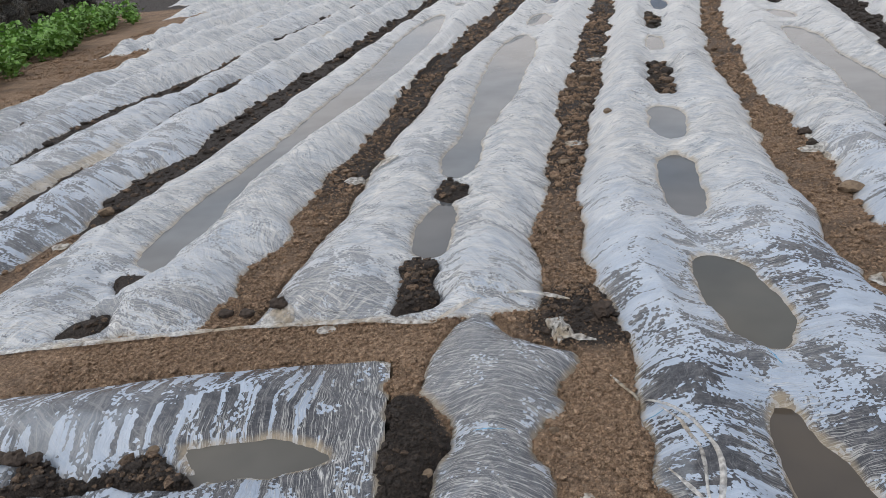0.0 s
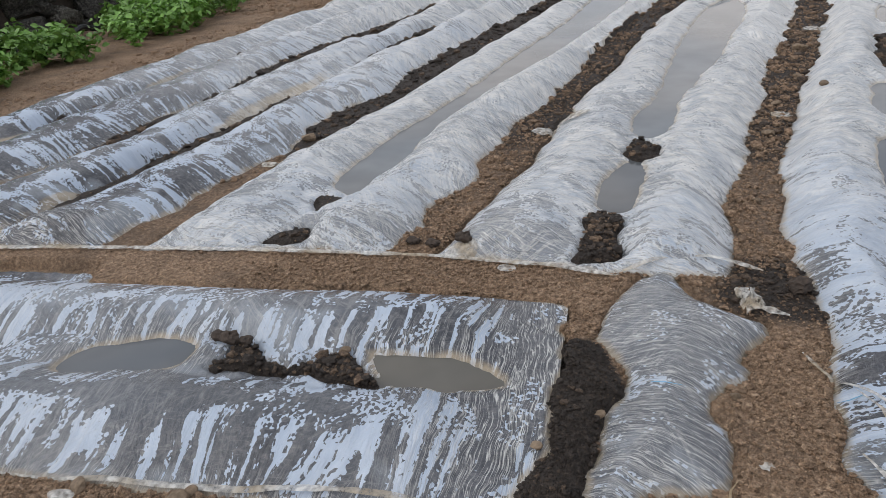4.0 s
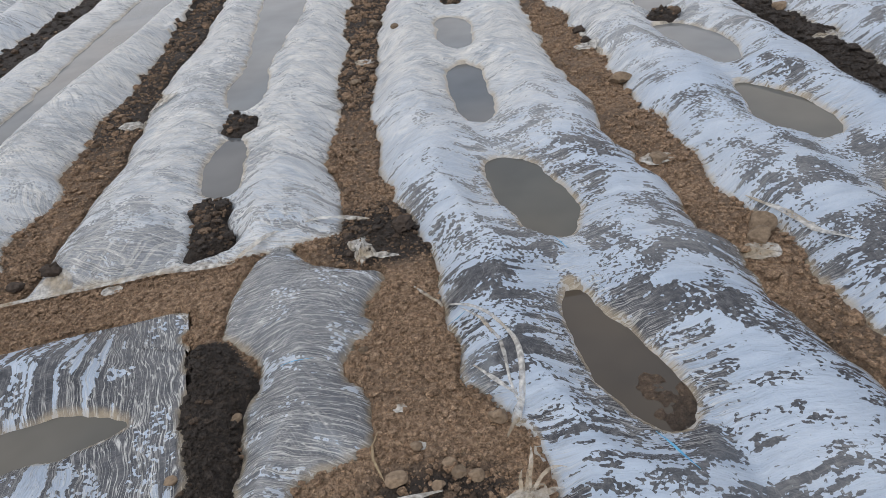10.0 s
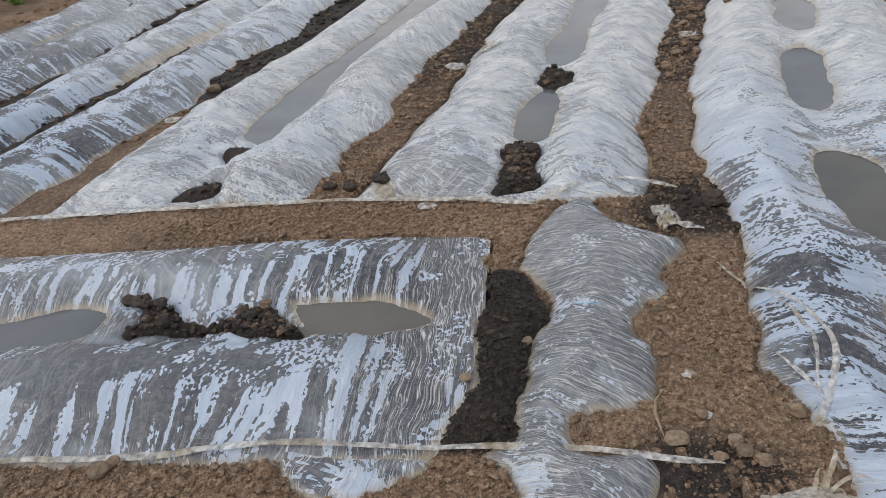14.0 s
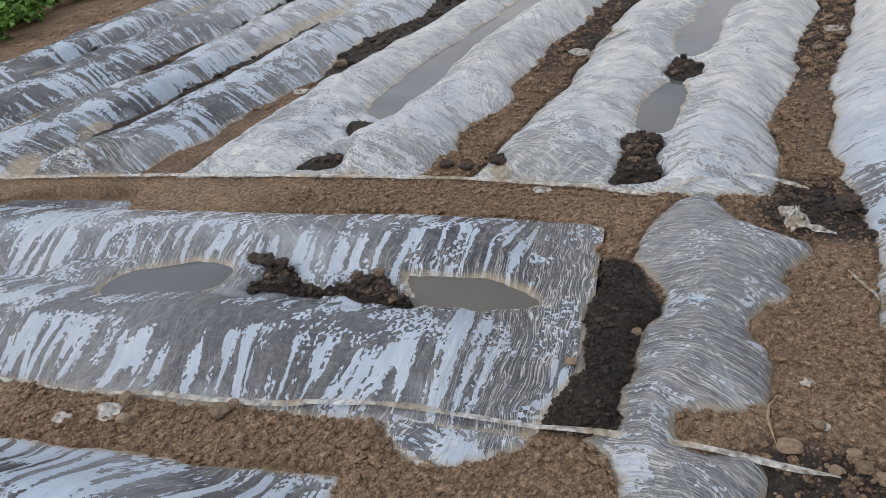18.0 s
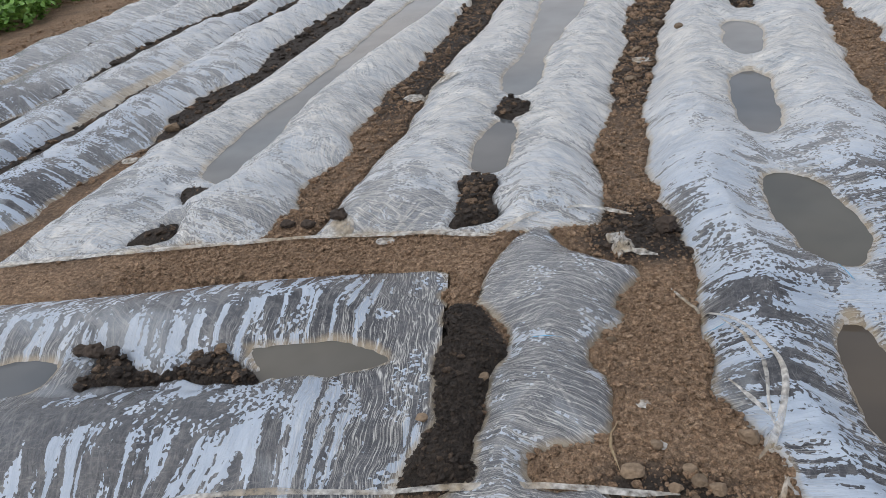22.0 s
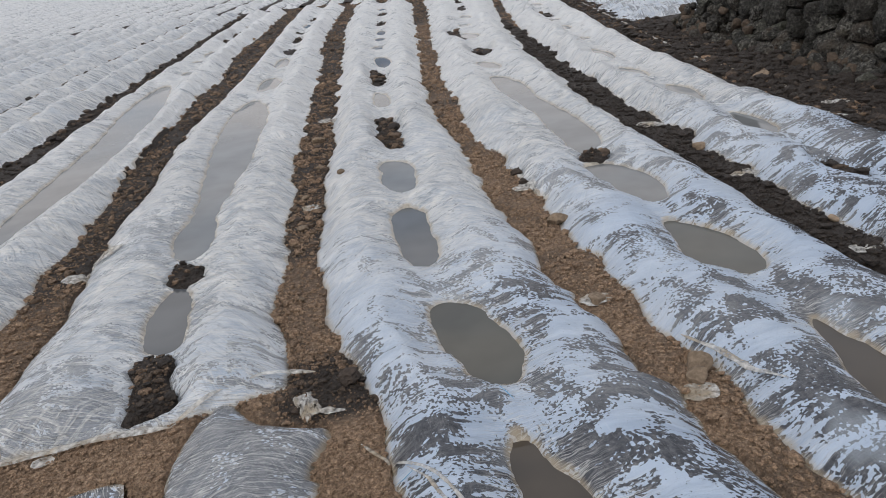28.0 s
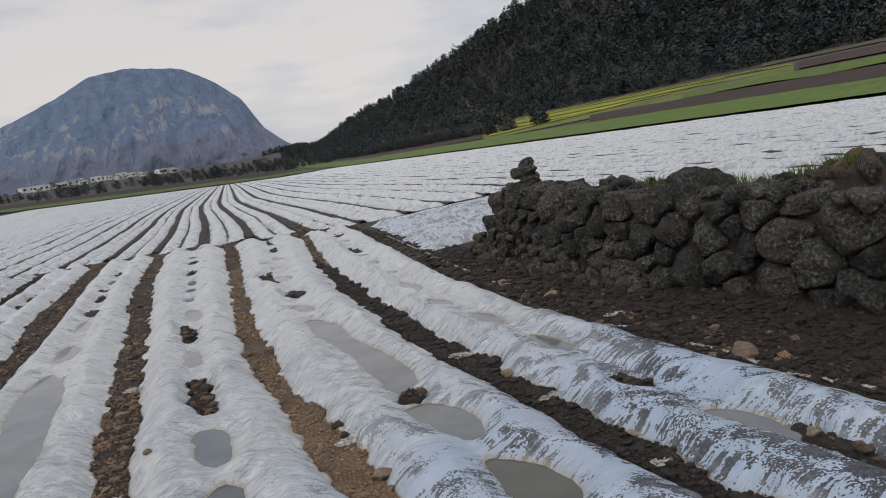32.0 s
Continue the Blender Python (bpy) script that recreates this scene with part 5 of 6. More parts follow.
heaps = []
for k in range(78):
    far_row(k)
far_row(42, 2.0, 10.4)    # two short rows behind the wall
far_row(43, 2.0, 10.4)
soil_v, soil_f = [], []    # soil shovelled onto the edges of the far sheets
for k, (hx, hy) in enumerate(heaps):
    gap = 0.20 if hx[0] < 9 else 0.30
    dx, dz = np.array([-0.10, 0.0, 0.5, 1.0, 1.10]), np.array([-0.02, 0.05, 0.075, 0.05, -0.02])
    X = hx[:, None] + gap * dx[None, :] + 0.09 * fbm(hy[:, None] * 2.2 + 0 * dx, dx[None, :] + 0 * hy[:, None] + k, 3, k)
    Y = hy[:, None] + 0 * dx[None, :]
    tall = (1.0, 1.1) if hx[0] < 9 else (1.3, 1.7)
    Z = dz[None, :] * np.clip(tall[0] + tall[1] * fbm(Y * (2.6 if hx[0] < 9 else 1.5), X * 2.6, 3, k + 70), 0.2, None) + far_height(X, Y)
    at = sum(len(v) for v in soil_v)
    idx = at + np.arange(X.size).reshape(X.shape)
    soil_v.append(np.stack([X, Y, Z], -1).reshape(-1, 3))
    soil_f.append(np.stack([idx[:-1, :-1], idx[:-1, 1:], idx[1:, 1:], idx[1:, :-1]], -1).reshape(-1, 4)[(beyond(X, Y) < -0.5)[:-1, :-1].ravel()])
me = soup_mesh("soil_heaps", np.concatenate(soil_v), np.concatenate(soil_f), SOIL, True)
me.attributes.new("wet", "FLOAT", "POINT").data.foreach_set("value", np.full(len(me.vertices), 0.85, np.float32))
tagged(new("soil_heaps", me), "dark soil heaped between the distant film sheets", "soil", kind="stuff")

# block of ridges behind the wall's end, turned across
for k in range(5):
    xx = np.linspace(4.35 + 0.16 * k, 10.5, 130)
    u = np.linspace(-0.04, 1.04, 21)
    X = np.repeat(xx[:, None], len(u), 1)
    Y = 10.75 + 1.2 * k + 0.12 * (X - 4.5) + 1.05 * u[None, :]
    prof = np.clip(0.5 - 0.5 * np.cos(4 * np.pi * u), 0, 1) ** 0.65 * (u > 0) * (u < 1)
    Z = prof[None, :] * (0.12 + 0.06 * fbm(X * 1.5, Y * 0.6, 3, k)) * smooth(0, 0.3, X - xx[0]) + 0.02 * fbm(X * 5, Y * 4, 3, k) + 0.012 - 0.05 * (u <= 0) - 0.05 * (u >= 1)
    me = grid_mesh("film_sheet", X, Y, Z, FILM, along=X + 7 * k, across=1.05 * (u - 0.5)[None, :] + 0 * X, rim=np.maximum(np.minimum(u, 1 - u), 0)[None, :] + 0 * X, fog=0.62 + 0.4 * fbm(X, Y, 2, k), sky_glare=0 * X + 0.5, side=0 * X + 0.6, pull=0 * X + 0.3)
    tagged(new("film_sheet", me), "plastic film over short ridges laid across", "plastic film", "short film sheets behind the wall")


# ---- far fields ----
def land_strip(name, e0, e1, a0, a1, mat, label, lift=0.2, furrow=0.0):
    a, t = np.radians(np.linspace(a0, a1, 80)), np.linspace(0, 1, 26)
    A, T = np.meshgrid(a, t)
    E = (e0[0] + (e0[1] - e0[0]) * (A - a[0]) / (a[-1] - a[0])) * (1 - T) + (e1[0] + (e1[1] - e1[0]) * (A - a[0]) / (a[-1] - a[0])) * T
    k = np.sin(A) - 0.07 * np.cos(A)
    R = (E + 36) / k
    X, Y = R * np.sin(A), R * np.cos(A)
    Z = far_height(X, Y) + lift + 0.08 * fbm(X * 0.3, Y * 0.3, 3, 4) + furrow * np.sin(E * 3)
    tagged(new(name, grid_mesh(name, X, Y, Z, mat)), label, "field", kind="structure")


land_strip("green_field", (0.8, 0.8), (15, 9.5), 10, 62, GRASS, "strip of short green crop along the field's edge")
land_strip("ploughed_field", (12.6, 9.4), (27.4, 21.8), 34, 62, FARSOIL, "bare ploughed brown field on the slope", 0.2)
land_strip("ploughed_field", (10, 16), (40, 30), 13, 25.5, FARSOIL, "brown fallow strip below the hedgerow", 0.2)
land_strip("rape_field", (12.5, 33), (96, 72), 25.5, 48.5, RAPE_GREEN, "green rape field with rows of yellow flowers", 0.16)
for k, (f0, f1) in enumerate(((0.06, 0.12), (0.20, 0.30), (0.40, 0.62), (0.70, 0.78), (0.84, 0.93))):
    lo, hi = (12.5 + 83 * f0, 36 + 36 * f0), (12.5 + 83 * f1, 36 + 36 * f1)
    land_strip("flower_row", lo, hi, 26 + k, (37, 40, 44, 48.3, 48)[k], RAPE, "row of yellow flowering rape on the slope", 0.28)
land_strip("leek_field", (27, 21.5), (36.5, 36), 41, 62, GRASS, "green striped crop on the slope", 0.26, 0.08)
land_strip("ploughed_field", (45, 42), (68, 66), 48.8, 62, FARSOIL, "brown terrace above the striped crop", 0.2)
land_strip("grass_terrace", (84, 78), (104, 92), 46.5, 62, DRY_BANK, "dull olive grass terrace below the wood", 0.2)
for nm, y0, y1, mat, label in (("green_field", 213, 244, GRASS, "green verge at the end of the field"), ("ploughed_field", 245, 292, FARSOIL, "brown ploughed field past the verge")):
    gxx, gyy = np.meshgrid(np.linspace(-130, 48, 120), np.linspace(y0, y1, 24))
    gyy = gyy + 0.06 * gxx * (gyy - 213) / 30
    tagged(new(nm, grid_mesh(nm, gxx, gyy, far_height(gxx, gyy) + 0.35 + 0.3 * fbm(gxx * 0.4, gyy * 0.4, 3, 6), mat)), label, "field", kind="structure")

# ---- mountain ----
az = np.radians(np.linspace(-26, 13.5, 150))
top_el = np.interp(np.degrees(az), [-26, -18, -12, -7.9, -5.6, -3.1, -0.5, 3.3, 5.5, 7.2, 8.4, 10.2, 13.5], [2.2, 3.2, 4.9, 6.7, 7.6, 8.9, 9.2, 8.8, 7.5, 6.0, 3.6, 2.0, 1.2])
t = np.linspace(0, 1, 70)
A, T = np.meshgrid(az, t)
TOP = np.repeat(top_el[None, :], 70, 0)
R = 2900 + 700 * T ** 1.6 + 120 * fbm(A * 60, T * 5, 4, 2)
EL = 0.6 + (TOP - 0.6) * T ** 0.8 + 0.12 * fbm(A * 90, T * 9, 4, 6) * (0.3 + T)
X, Y = R * np.sin(A), R * np.cos(A)
Z = 1.6 + R * np.tan(np.radians(EL))
tagged(new("mountain", grid_mesh("mountain", X, Y, Z, CLIFF)), "steep rock dome beyond the plain, painted grey-blue with air haze", "mountain", kind="structure")


# ---- trees ----
LEAN = radians(-8)    # the field is not level: plumb trees lean against it


def tree_soup(places, seed, tall, clumps, spread):
    """Trunks and crowns of many trees, as two arrays of triangles: each crown is a cloud of small bent tufts on rising whorls."""
    rng = np.random.RandomState(seed)
    V, F, TV, TF = [], [], [], []
    nv = nt = 0
    for x, y, z, s in places:
        h = tall * s * rng.uniform(0.8, 1.2)
        n = clumps
        up = np.array([math.sin(LEAN), 0, math.cos(LEAN)])
        f = rng.rand(n) ** 0.9
        whorl = np.floor(f * 7) / 7 + 0.06 * rng.randn(n)
        full = rng.uniform(0.25, 1.0)    # pointed pine or round broadleaf
        width = spread * h * (full * np.sqrt(np.clip(1 - (1.7 * f - 0.75) ** 2 / 1.1, 0.05, 1)) + (1 - full) * (1.05 - f)) * (0.75 + 0.5 * rng.rand(n))
        a = rng.rand(n) * 6.283
        d = width * np.sqrt(0.25 + 0.75 * rng.rand(n))
        c = np.array([x, y, z]) + up[None] * (h * (0.08 + 0.9 * whorl))[:, None] + np.stack([np.cos(a) * d, np.sin(a) * d, 0 * a], -1)
        size = (0.025 + 0.05 * rng.rand(n)) * h + 0.08
        out = np.stack([np.cos(a), np.sin(a), rng.uniform(-0.5, 0.3, n)], -1) * size[:, None]
        wide = np.stack([-np.sin(a), np.cos(a), rng.uniform(-0.5, 0.5, n)], -1) * (size * 0.8)[:, None]
        lift = np.array([0, 0, 1.0])[None] * (size * rng.uniform(0.2, 0.8, n))[:, None]
        V.append(np.stack([c - out, c - wide + lift, c + wide + lift, c + out - lift * 0.4], 1).reshape(-1, 3))
        k = nv + 4 * np.arange(n)[:, None]
        F.append(np.concatenate([k + np.array([[0, 2, 1]]), k + np.array([[2, 3, 1]])]))
        nv += 4 * n
        r = 0.025 * h
        ring = np.array([[math.cos(k * 1.2566) * r, math.sin(k * 1.2566) * r, 0] for k in range(5)])
        TV += [ring + (x, y, z - 0.5), ring * 0.4 + np.array([x, y, z]) + up * h * 0.8]
        for k in range(5):
            TF.append([nt + k, nt + (k + 1) % 5, nt + 5 + (k + 1) % 5])
            TF.append([nt + k, nt + 5 + (k + 1) % 5, nt + 5 + k])
        nt += 10
    return np.concatenate(V), np.concatenate(F), np.concatenate(TV), np.array(TF)


def grove(name, places, seed, tall, clumps, spread, label):
    root = tagged(new(name), label, "woodland", kind="stuff")
    v, f, tv, tf = tree_soup(places, seed, tall, clumps, spread)
    for nm, mesh in (("crown", soup_mesh("crown", v, f, PINE)), ("trunk", soup_mesh("trunk", tv, tf, BARK))):
        ob = new(nm, mesh)
        ob.parent = root


rng = np.random.RandomState(3)
places = []
for _ in range(5600):
    a, e = math.radians(9 + 53 * rng.rand() ** 1.4), 101 + 158 * rng.rand()
    r = (e + 36) / (math.sin(a) - 0.07 * math.cos(a))
    if r > 2600:
        continue
    x, y = r * math.sin(a), r * math.cos(a)
    places.append((x, y, float(far_height(np.array([x]), np.array([y]))[0]), rng.uniform(0.6, 1.25) * (1.0 + 0.4 * (r > 600)) * (0.5 + 0.5 * min(1, (e - 104) / 60))))
grove("hill_woodland", places, 4, 10.0, 120, 0.30, "dark pine wood covering the hillside")
places = []
for _ in range(330):
    a = math.radians(rng.uniform(8, 27))
    e = rng.uniform(60, 84)
    r = min((e + 36) / (math.sin(a) - 0.07 * math.cos(a)), 900)
    x, y = r * math.sin(a), r * math.cos(a)
    places.append((x, y, float(far_height(np.array([x]), np.array([y]))[0]), rng.uniform(0.7, 1.2)))
for _ in range(420):    # belt along the foot of the wood
    a = math.radians(rng.uniform(9.5, 26))
    r = min((rng.uniform(27, 38) + 36) / (math.sin(a) - 0.07 * math.cos(a)), 620)
    x, y = r * math.sin(a), r * math.cos(a)
    places.append((x, y, float(far_height(np.array([x]), np.array([y]))[0]), r * 0.0021 * rng.uniform(0.7, 1.2)))
for _ in range(520):
    x = rng.uniform(-130, 90)
    y = rng.choice((300, 345, 400)) + rng.uniform(-12, 12) + 0.2 * x
    if x < -5 and rng.rand() < 0.6:
        continue
    places.append((x, y, float(far_height(np.array([x]), np.array([y]))[0]), 0.25 + 0.6 * rng.rand() ** 2))
grove("hedgerow", places, 6, 7.0, 130, 0.40, "dark evergreen hedgerow trees below the hill")

for deg, e, tall in ((26.3, 24, 3.4), (27.6, 25, 4.2), (30.2, 27, 4.6)):    # single round shrubs at the foot of the slope
    a = math.radians(deg)
    r = (e + 36) / (math.sin(a) - 0.07 * math.cos(a))
    x, y = r * math.sin(a), r * math.cos(a)
    root = tagged(new("shrub"), "round dark evergreen shrub beside the green strip", "shrub", "shrubs below the slope")
    v, f, tv, tf = tree_soup([(x, y, float(far_height(np.array([x]), np.array([y]))[0]), 1.0)], int(deg * 10), tall, 700, 0.42)
    for nm, mesh in (("crown", soup_mesh("crown", v, f, PINE)), ("trunk", soup_mesh("trunk", tv, tf, BARK))):
        ob = new(nm, mesh)
        ob.parent = root

# ---- far houses ----
def house(x, y, w, d, h, turn, flat):
    z = float(far_height(np.array([x]), np.array([y]))[0])
    root = tagged(new("house"), "small white rendered house far off on the plain", "house", "houses of the far village")
    root.matrix_world = pose(x, y, z, 0, 0, turn)
    bm = bmesh.new()
    bmesh.ops.create_cube(bm, size=1, matrix=Matrix.Translation((0, 0, h / 2)) @ Matrix.Diagonal((w, d, h, 1)))
    part("wall", bm, HOUSE, root)
    bm = bmesh.new()
    if flat:
        bmesh.ops.create_cube(bm, size=1, matrix=Matrix.Translation((0, 0, h + 0.2)) @ Matrix.Diagonal((w + 0.6, d + 0.6, 0.4, 1)))
    else:
        pts = [(-w / 2 - 0.4, -d / 2 - 0.4, h), (w / 2 + 0.4, -d / 2 - 0.4, h), (w / 2 + 0.4, d / 2 + 0.4, h), (-w / 2 - 0.4, d / 2 + 0.4, h), (-w / 2, 0, h + d * 0.3), (w / 2, 0, h + d * 0.3)]
        vs = [bm.verts.new(p) for p in pts]
        for f in ((0, 1, 5, 4), (2, 3, 4, 5), (1, 2, 5), (3, 0, 4), (3, 2, 1, 0)):
            bm.faces.new([vs[i] for i in f])
    part("roof", bm, HOUSE if flat else ROOF, root)
    for k in (-0.28, 0.28):
        bm = bmesh.new()
        bmesh.ops.create_cube(bm, size=1, matrix=Matrix.Translation((k * w, -d / 2 - 0.03, h * 0.55)) @ Matrix.Diagonal((w * 0.2, 0.1, h * 0.35, 1)))
        part("window", bm, GLASS, root)


hr = random.Random(8)
for k in range(26):
    a = math.radians(hr.uniform(-8.6, 1.5))
    r = hr.uniform(760, 1000)
    house(r * math.sin(a), r * math.cos(a), hr.uniform(6, 14), hr.uniform(8, 12), hr.uniform(3, 6.5), hr.uniform(-30, 30), hr.random() < 0.85)


# ---- surface height, for what lies on it ----
def surface(x, y):
    x, y = np.atleast_1d(np.asarray(x, float)), np.atleast_1d(np.asarray(y, float))
    z, inside, bare, _ = soil_top(x, y)
    return np.where(inside > 0.01, z + 0.045 * (1 - bare), z)


# ---- loose film: rolled edges, strips and scraps ----
def film_edge_material():
    m, n, l, b = material("film_edge")
    pos = n.new("ShaderNodeNewGeometry").outputs["Position"]
    f, g = noise_at(n, l, pos, 45, 5), noise_at(n, l, pos, 7, 3)
    col = mix_color(n, l, ramp(n, l, g, (0.45, (0, 0, 0)), (0.62, (1, 1, 1))), ramp(n, l, f, (0.3, (0.42, 0.41, 0.38)), (0.65, (0.74, 0.73, 0.70))), (0.46, 0.39, 0.29))
    l.new(col, b.inputs["Base Color"])
    b.inputs["Roughness"].default_value = 0.33
    l.new(ramp(n, l, f, (0.35, (0.35, 0.35, 0.35)), (0.62, (0.82, 0.82, 0.82))), b.inputs["Alpha"])
    bumped(n, l, b, (f, 0.8, 0.006))
    return m


EDGE = film_edge_material()
STRAW = plain_material("dry_stalk", (0.20, 0.14, 0.08), (0.42, 0.33, 0.21), 60, 0.9, 0)


def ribbon(name, points, width, lift, label, seed, curl=0.5, category="plastic film", mat=None, shape=6, wave=0.5):
    """A crumpled strip of film lying along points, with an arched, uneven section."""
    p = np.array(points, float)
    seg = np.concatenate([[0], np.cumsum(np.hypot(*np.diff(p, axis=0).T))])
    n = max(12, int(seg[-1] / 0.025))
    t = np.linspace(0, seg[-1], n)
    px, py = np.interp(t, seg, p[:, 0]), np.interp(t, seg, p[:, 1])
    k = np.ones(5) / 5
    if n > 20:
        px[2:-2], py[2:-2] = np.convolve(px, k, "valid"), np.convolve(py, k, "valid")
    tx, ty = np.gradient(px), np.gradient(py)
    ln = np.maximum(np.hypot(tx, ty), 1e-9)
    nx, ny = -ty / ln, tx / ln
    w = width * (0.7 + 0.6 * vnoise(t * 14, t * 0 + seed, seed)) * np.minimum(1, 0.25 + np.minimum(t, t[-1] - t) * 12)
    v = np.linspace(-0.5, 0.5, shape)
    X = px[:, None] + nx[:, None] * w[:, None] * v[None, :]
    Y = py[:, None] + ny[:, None] * w[:, None] * v[None, :]
    pz = surface(px, py)
    if wave < 0.3:
        pz = np.convolve(np.pad(pz, 8, "edge"), np.ones(17) / 17, "valid")
    Z = pz[:, None] + lift + curl * w[:, None] * (0.25 - v[None, :] ** 2) + wave * w[:, None] * fbm(t[:, None] * 30 + 0 * v, v[None, :] * (4 if shape < 8 else 9) + seed, 2, seed)
    tagged(new(name, grid_mesh(name, X, Y, Z, mat or EDGE)), label, category)


def torn_film(cx, cy, blades, label, seed):
    """Torn strips of film that share one root and curl up and over: (heading, length, width, rise) for each."""
    r = random.Random(seed)
    V, F = [], []
    z0 = float(surface(cx, cy)[0]) - 0.004
    for heading, long, wide, rise in blades:
        h = radians(heading)
        d, side = np.array([math.cos(h), math.sin(h), 0]), np.array([-math.sin(h), math.cos(h), 0])
        curl, twist = r.uniform(-0.5, 0.5), r.uniform(-1.2, 1.2)
        at = len(V)
        for i in range(9):
            f = i / 8
            c = np.array([cx, cy, z0]) + d * long * f + side * curl * long * f * f + np.array([0, 0, rise * math.sin(2.4 * f)])
            w = wide * (0.35 + 0.9 * math.sin(3.0 * min(f + 0.08, 1.0))) * r.uniform(0.7, 1.2)
            turn = twist * f
            for k in (-0.5, -0.2, 0.1, 0.5):
                V.append(c + side * math.cos(turn) * w * k + np.array([0, 0, w * (k * math.sin(turn) + r.uniform(-0.12, 0.12))]))
        for i in range(8):
            F += [[at + 4 * i + k, at + 4 * i + k + 1, at + 4 * i + k + 5, at + 4 * i + k + 4] for k in range(3)]
    tagged(new("film_scrap", soup_mesh("film_scrap", np.array(V), np.array(F), EDGE, True)), label, "plastic film")


def crumple(cx, cy, long, wide, turn, rise, label, seed):
    """A crushed piece of sheet film: sharp folds, a jagged outline and one side pulled up."""
    u, v = np.meshgrid(np.linspace(-1, 1, 44), np.linspace(-1, 1, 34))
    jag = 1 + 0.35 * fbm(u * 2 + 7, v * 2 + seed, 2, seed)
    x0, y0 = u * long / 2 * jag, v * wide / 2 * jag
    fold = np.abs(fbm(u * 1.6 + seed, v * 2.4, 2, seed)) + 0.6 * np.abs(fbm(u * 4.5, v * 5.5 + seed, 2, seed + 3)) + 0.3 * np.abs(fbm(u * 10, v * 11, 2, seed + 5))
    c, d = math.cos(radians(turn)), math.sin(radians(turn))
    X, Y = cx + c * x0 - d * y0, cy + d * x0 + c * y0
    Z = surface(X.ravel(), Y.ravel()).reshape(X.shape) + 0.004 + rise * fold * 2.2 * smooth(1.1, 0.2, np.maximum(np.abs(u), np.abs(v))) + rise * 0.7 * smooth(-0.4, 0.9, u + 0.4 * v)
    keep = fbm(u * 2.2 + 9, v * 2.2 + seed, 3, seed + 8) < 0.16
    tagged(new("film_scrap", grid_mesh("film_scrap", X, Y, Z, EDGE, keep=keep)), label, "plastic film")


def scrap(x, y, size, label, seed):
    """A small crumpled piece of film lying flat."""
    a, t = np.meshgrid(np.linspace(0, 2 * math.pi, 28), np.linspace(0.0, 1.0, 6))
    r = size * t * (0.75 + 0.5 * vnoise(np.cos(a) * 1.5 + seed, np.sin(a) * 2, seed))
    X, Y = x + r * np.cos(a) * 1.3, y + r * np.sin(a)
    Z = surface(X.ravel(), Y.ravel()).reshape(X.shape) + 0.004 + size * 0.35 * vnoise(X * 90, Y * 90, seed) * (1 - 0.5 * t)
    tagged(new("film_scrap", grid_mesh("film_scrap", X, Y, Z, EDGE)), label, "plastic film", "small film scraps")


ribbon("film_strip", [(-4.4, 1.33), (-3.20, 1.73), (-2.34, 2.03), (-1.53, 2.25), (-1.04, 2.38), (-0.57, 2.46), (-0.33, 2.45)], 0.030, 0.014, "pale rolled edge of film along the row ends", 1, 0.4, wave=0.12)
ribbon("film_strip", [(-0.33, 2.45), (-0.19, 2.61), (-0.06, 2.66), (0.06, 2.66), (0.15, 2.65)], 0.024, 0.016, "pale rolled edge of film over the soil", 2, 0.5, wave=0.15)
ribbon("film_strip", [(-2.6, 0.55), (-1.70, 0.85), (-1.34, 0.96), (-1.00, 1.06), (-0.65, 1.19), (-0.28, 1.28), (-0.02, 1.35), (0.22, 1.39), (0.37, 1.41)], 0.020, 0.012, "pale rolled edge of film along the headland", 3, 0.5, wave=0.15)
ribbon("film_twist", [(0.31, 2.22), (0.39, 2.11), (0.47, 2.02), (0.53, 1.96), (0.57, 1.87), (0.60, 1.76), (0.59, 1.66), (0.57, 1.58)], 0.014, 0.006, "twisted yellowish rope of film beside the soil", 4, 1.0)
ribbon("film_twist", [(0.45, 2.03), (0.51, 1.94), (0.55, 1.82), (0.56, 1.70), (0.58, 1.62)], 0.010, 0.006, "twisted yellowish rope of film beside the soil", 5, 0.8)
crumple(0.13, 2.46, 0.17, 0.07, -70, 0.03, "crumpled pale scrap of film half buried in soil", 6)
ribbon("film_scrap", [(0.14, 2.43), (0.18, 2.42), (0.22, 2.41), (0.26, 2.41)], 0.03, 0.006, "crumpled pale scrap of film half buried in soil", 9, 0.8, shape=12)
crumple(0.52, 1.335, 0.16, 0.08, 15, 0.032, "torn bunch of pale film sticking up from soil", 7)
torn_film(0.55, 1.35, ((48, 0.12, 0.008, 0.07), (62, 0.13, 0.010, 0.08), (80, 0.10, 0.006, 0.06), (110, 0.08, 0.007, 0.05), (20, 0.10, 0.012, 0.03)), "thin torn strips of pale film", 8)
torn_film(0.58, 1.66, ((100, 0.12, 0.014, 0.02), (50, 0.06, 0.018, 0.03), (-95, 0.14, 0.016, 0.01), (20, 0.05, 0.012, 0.02), (140, 0.16, 0.010, 0.015)), "dry yellowish tatter of film beside the soil", 12)
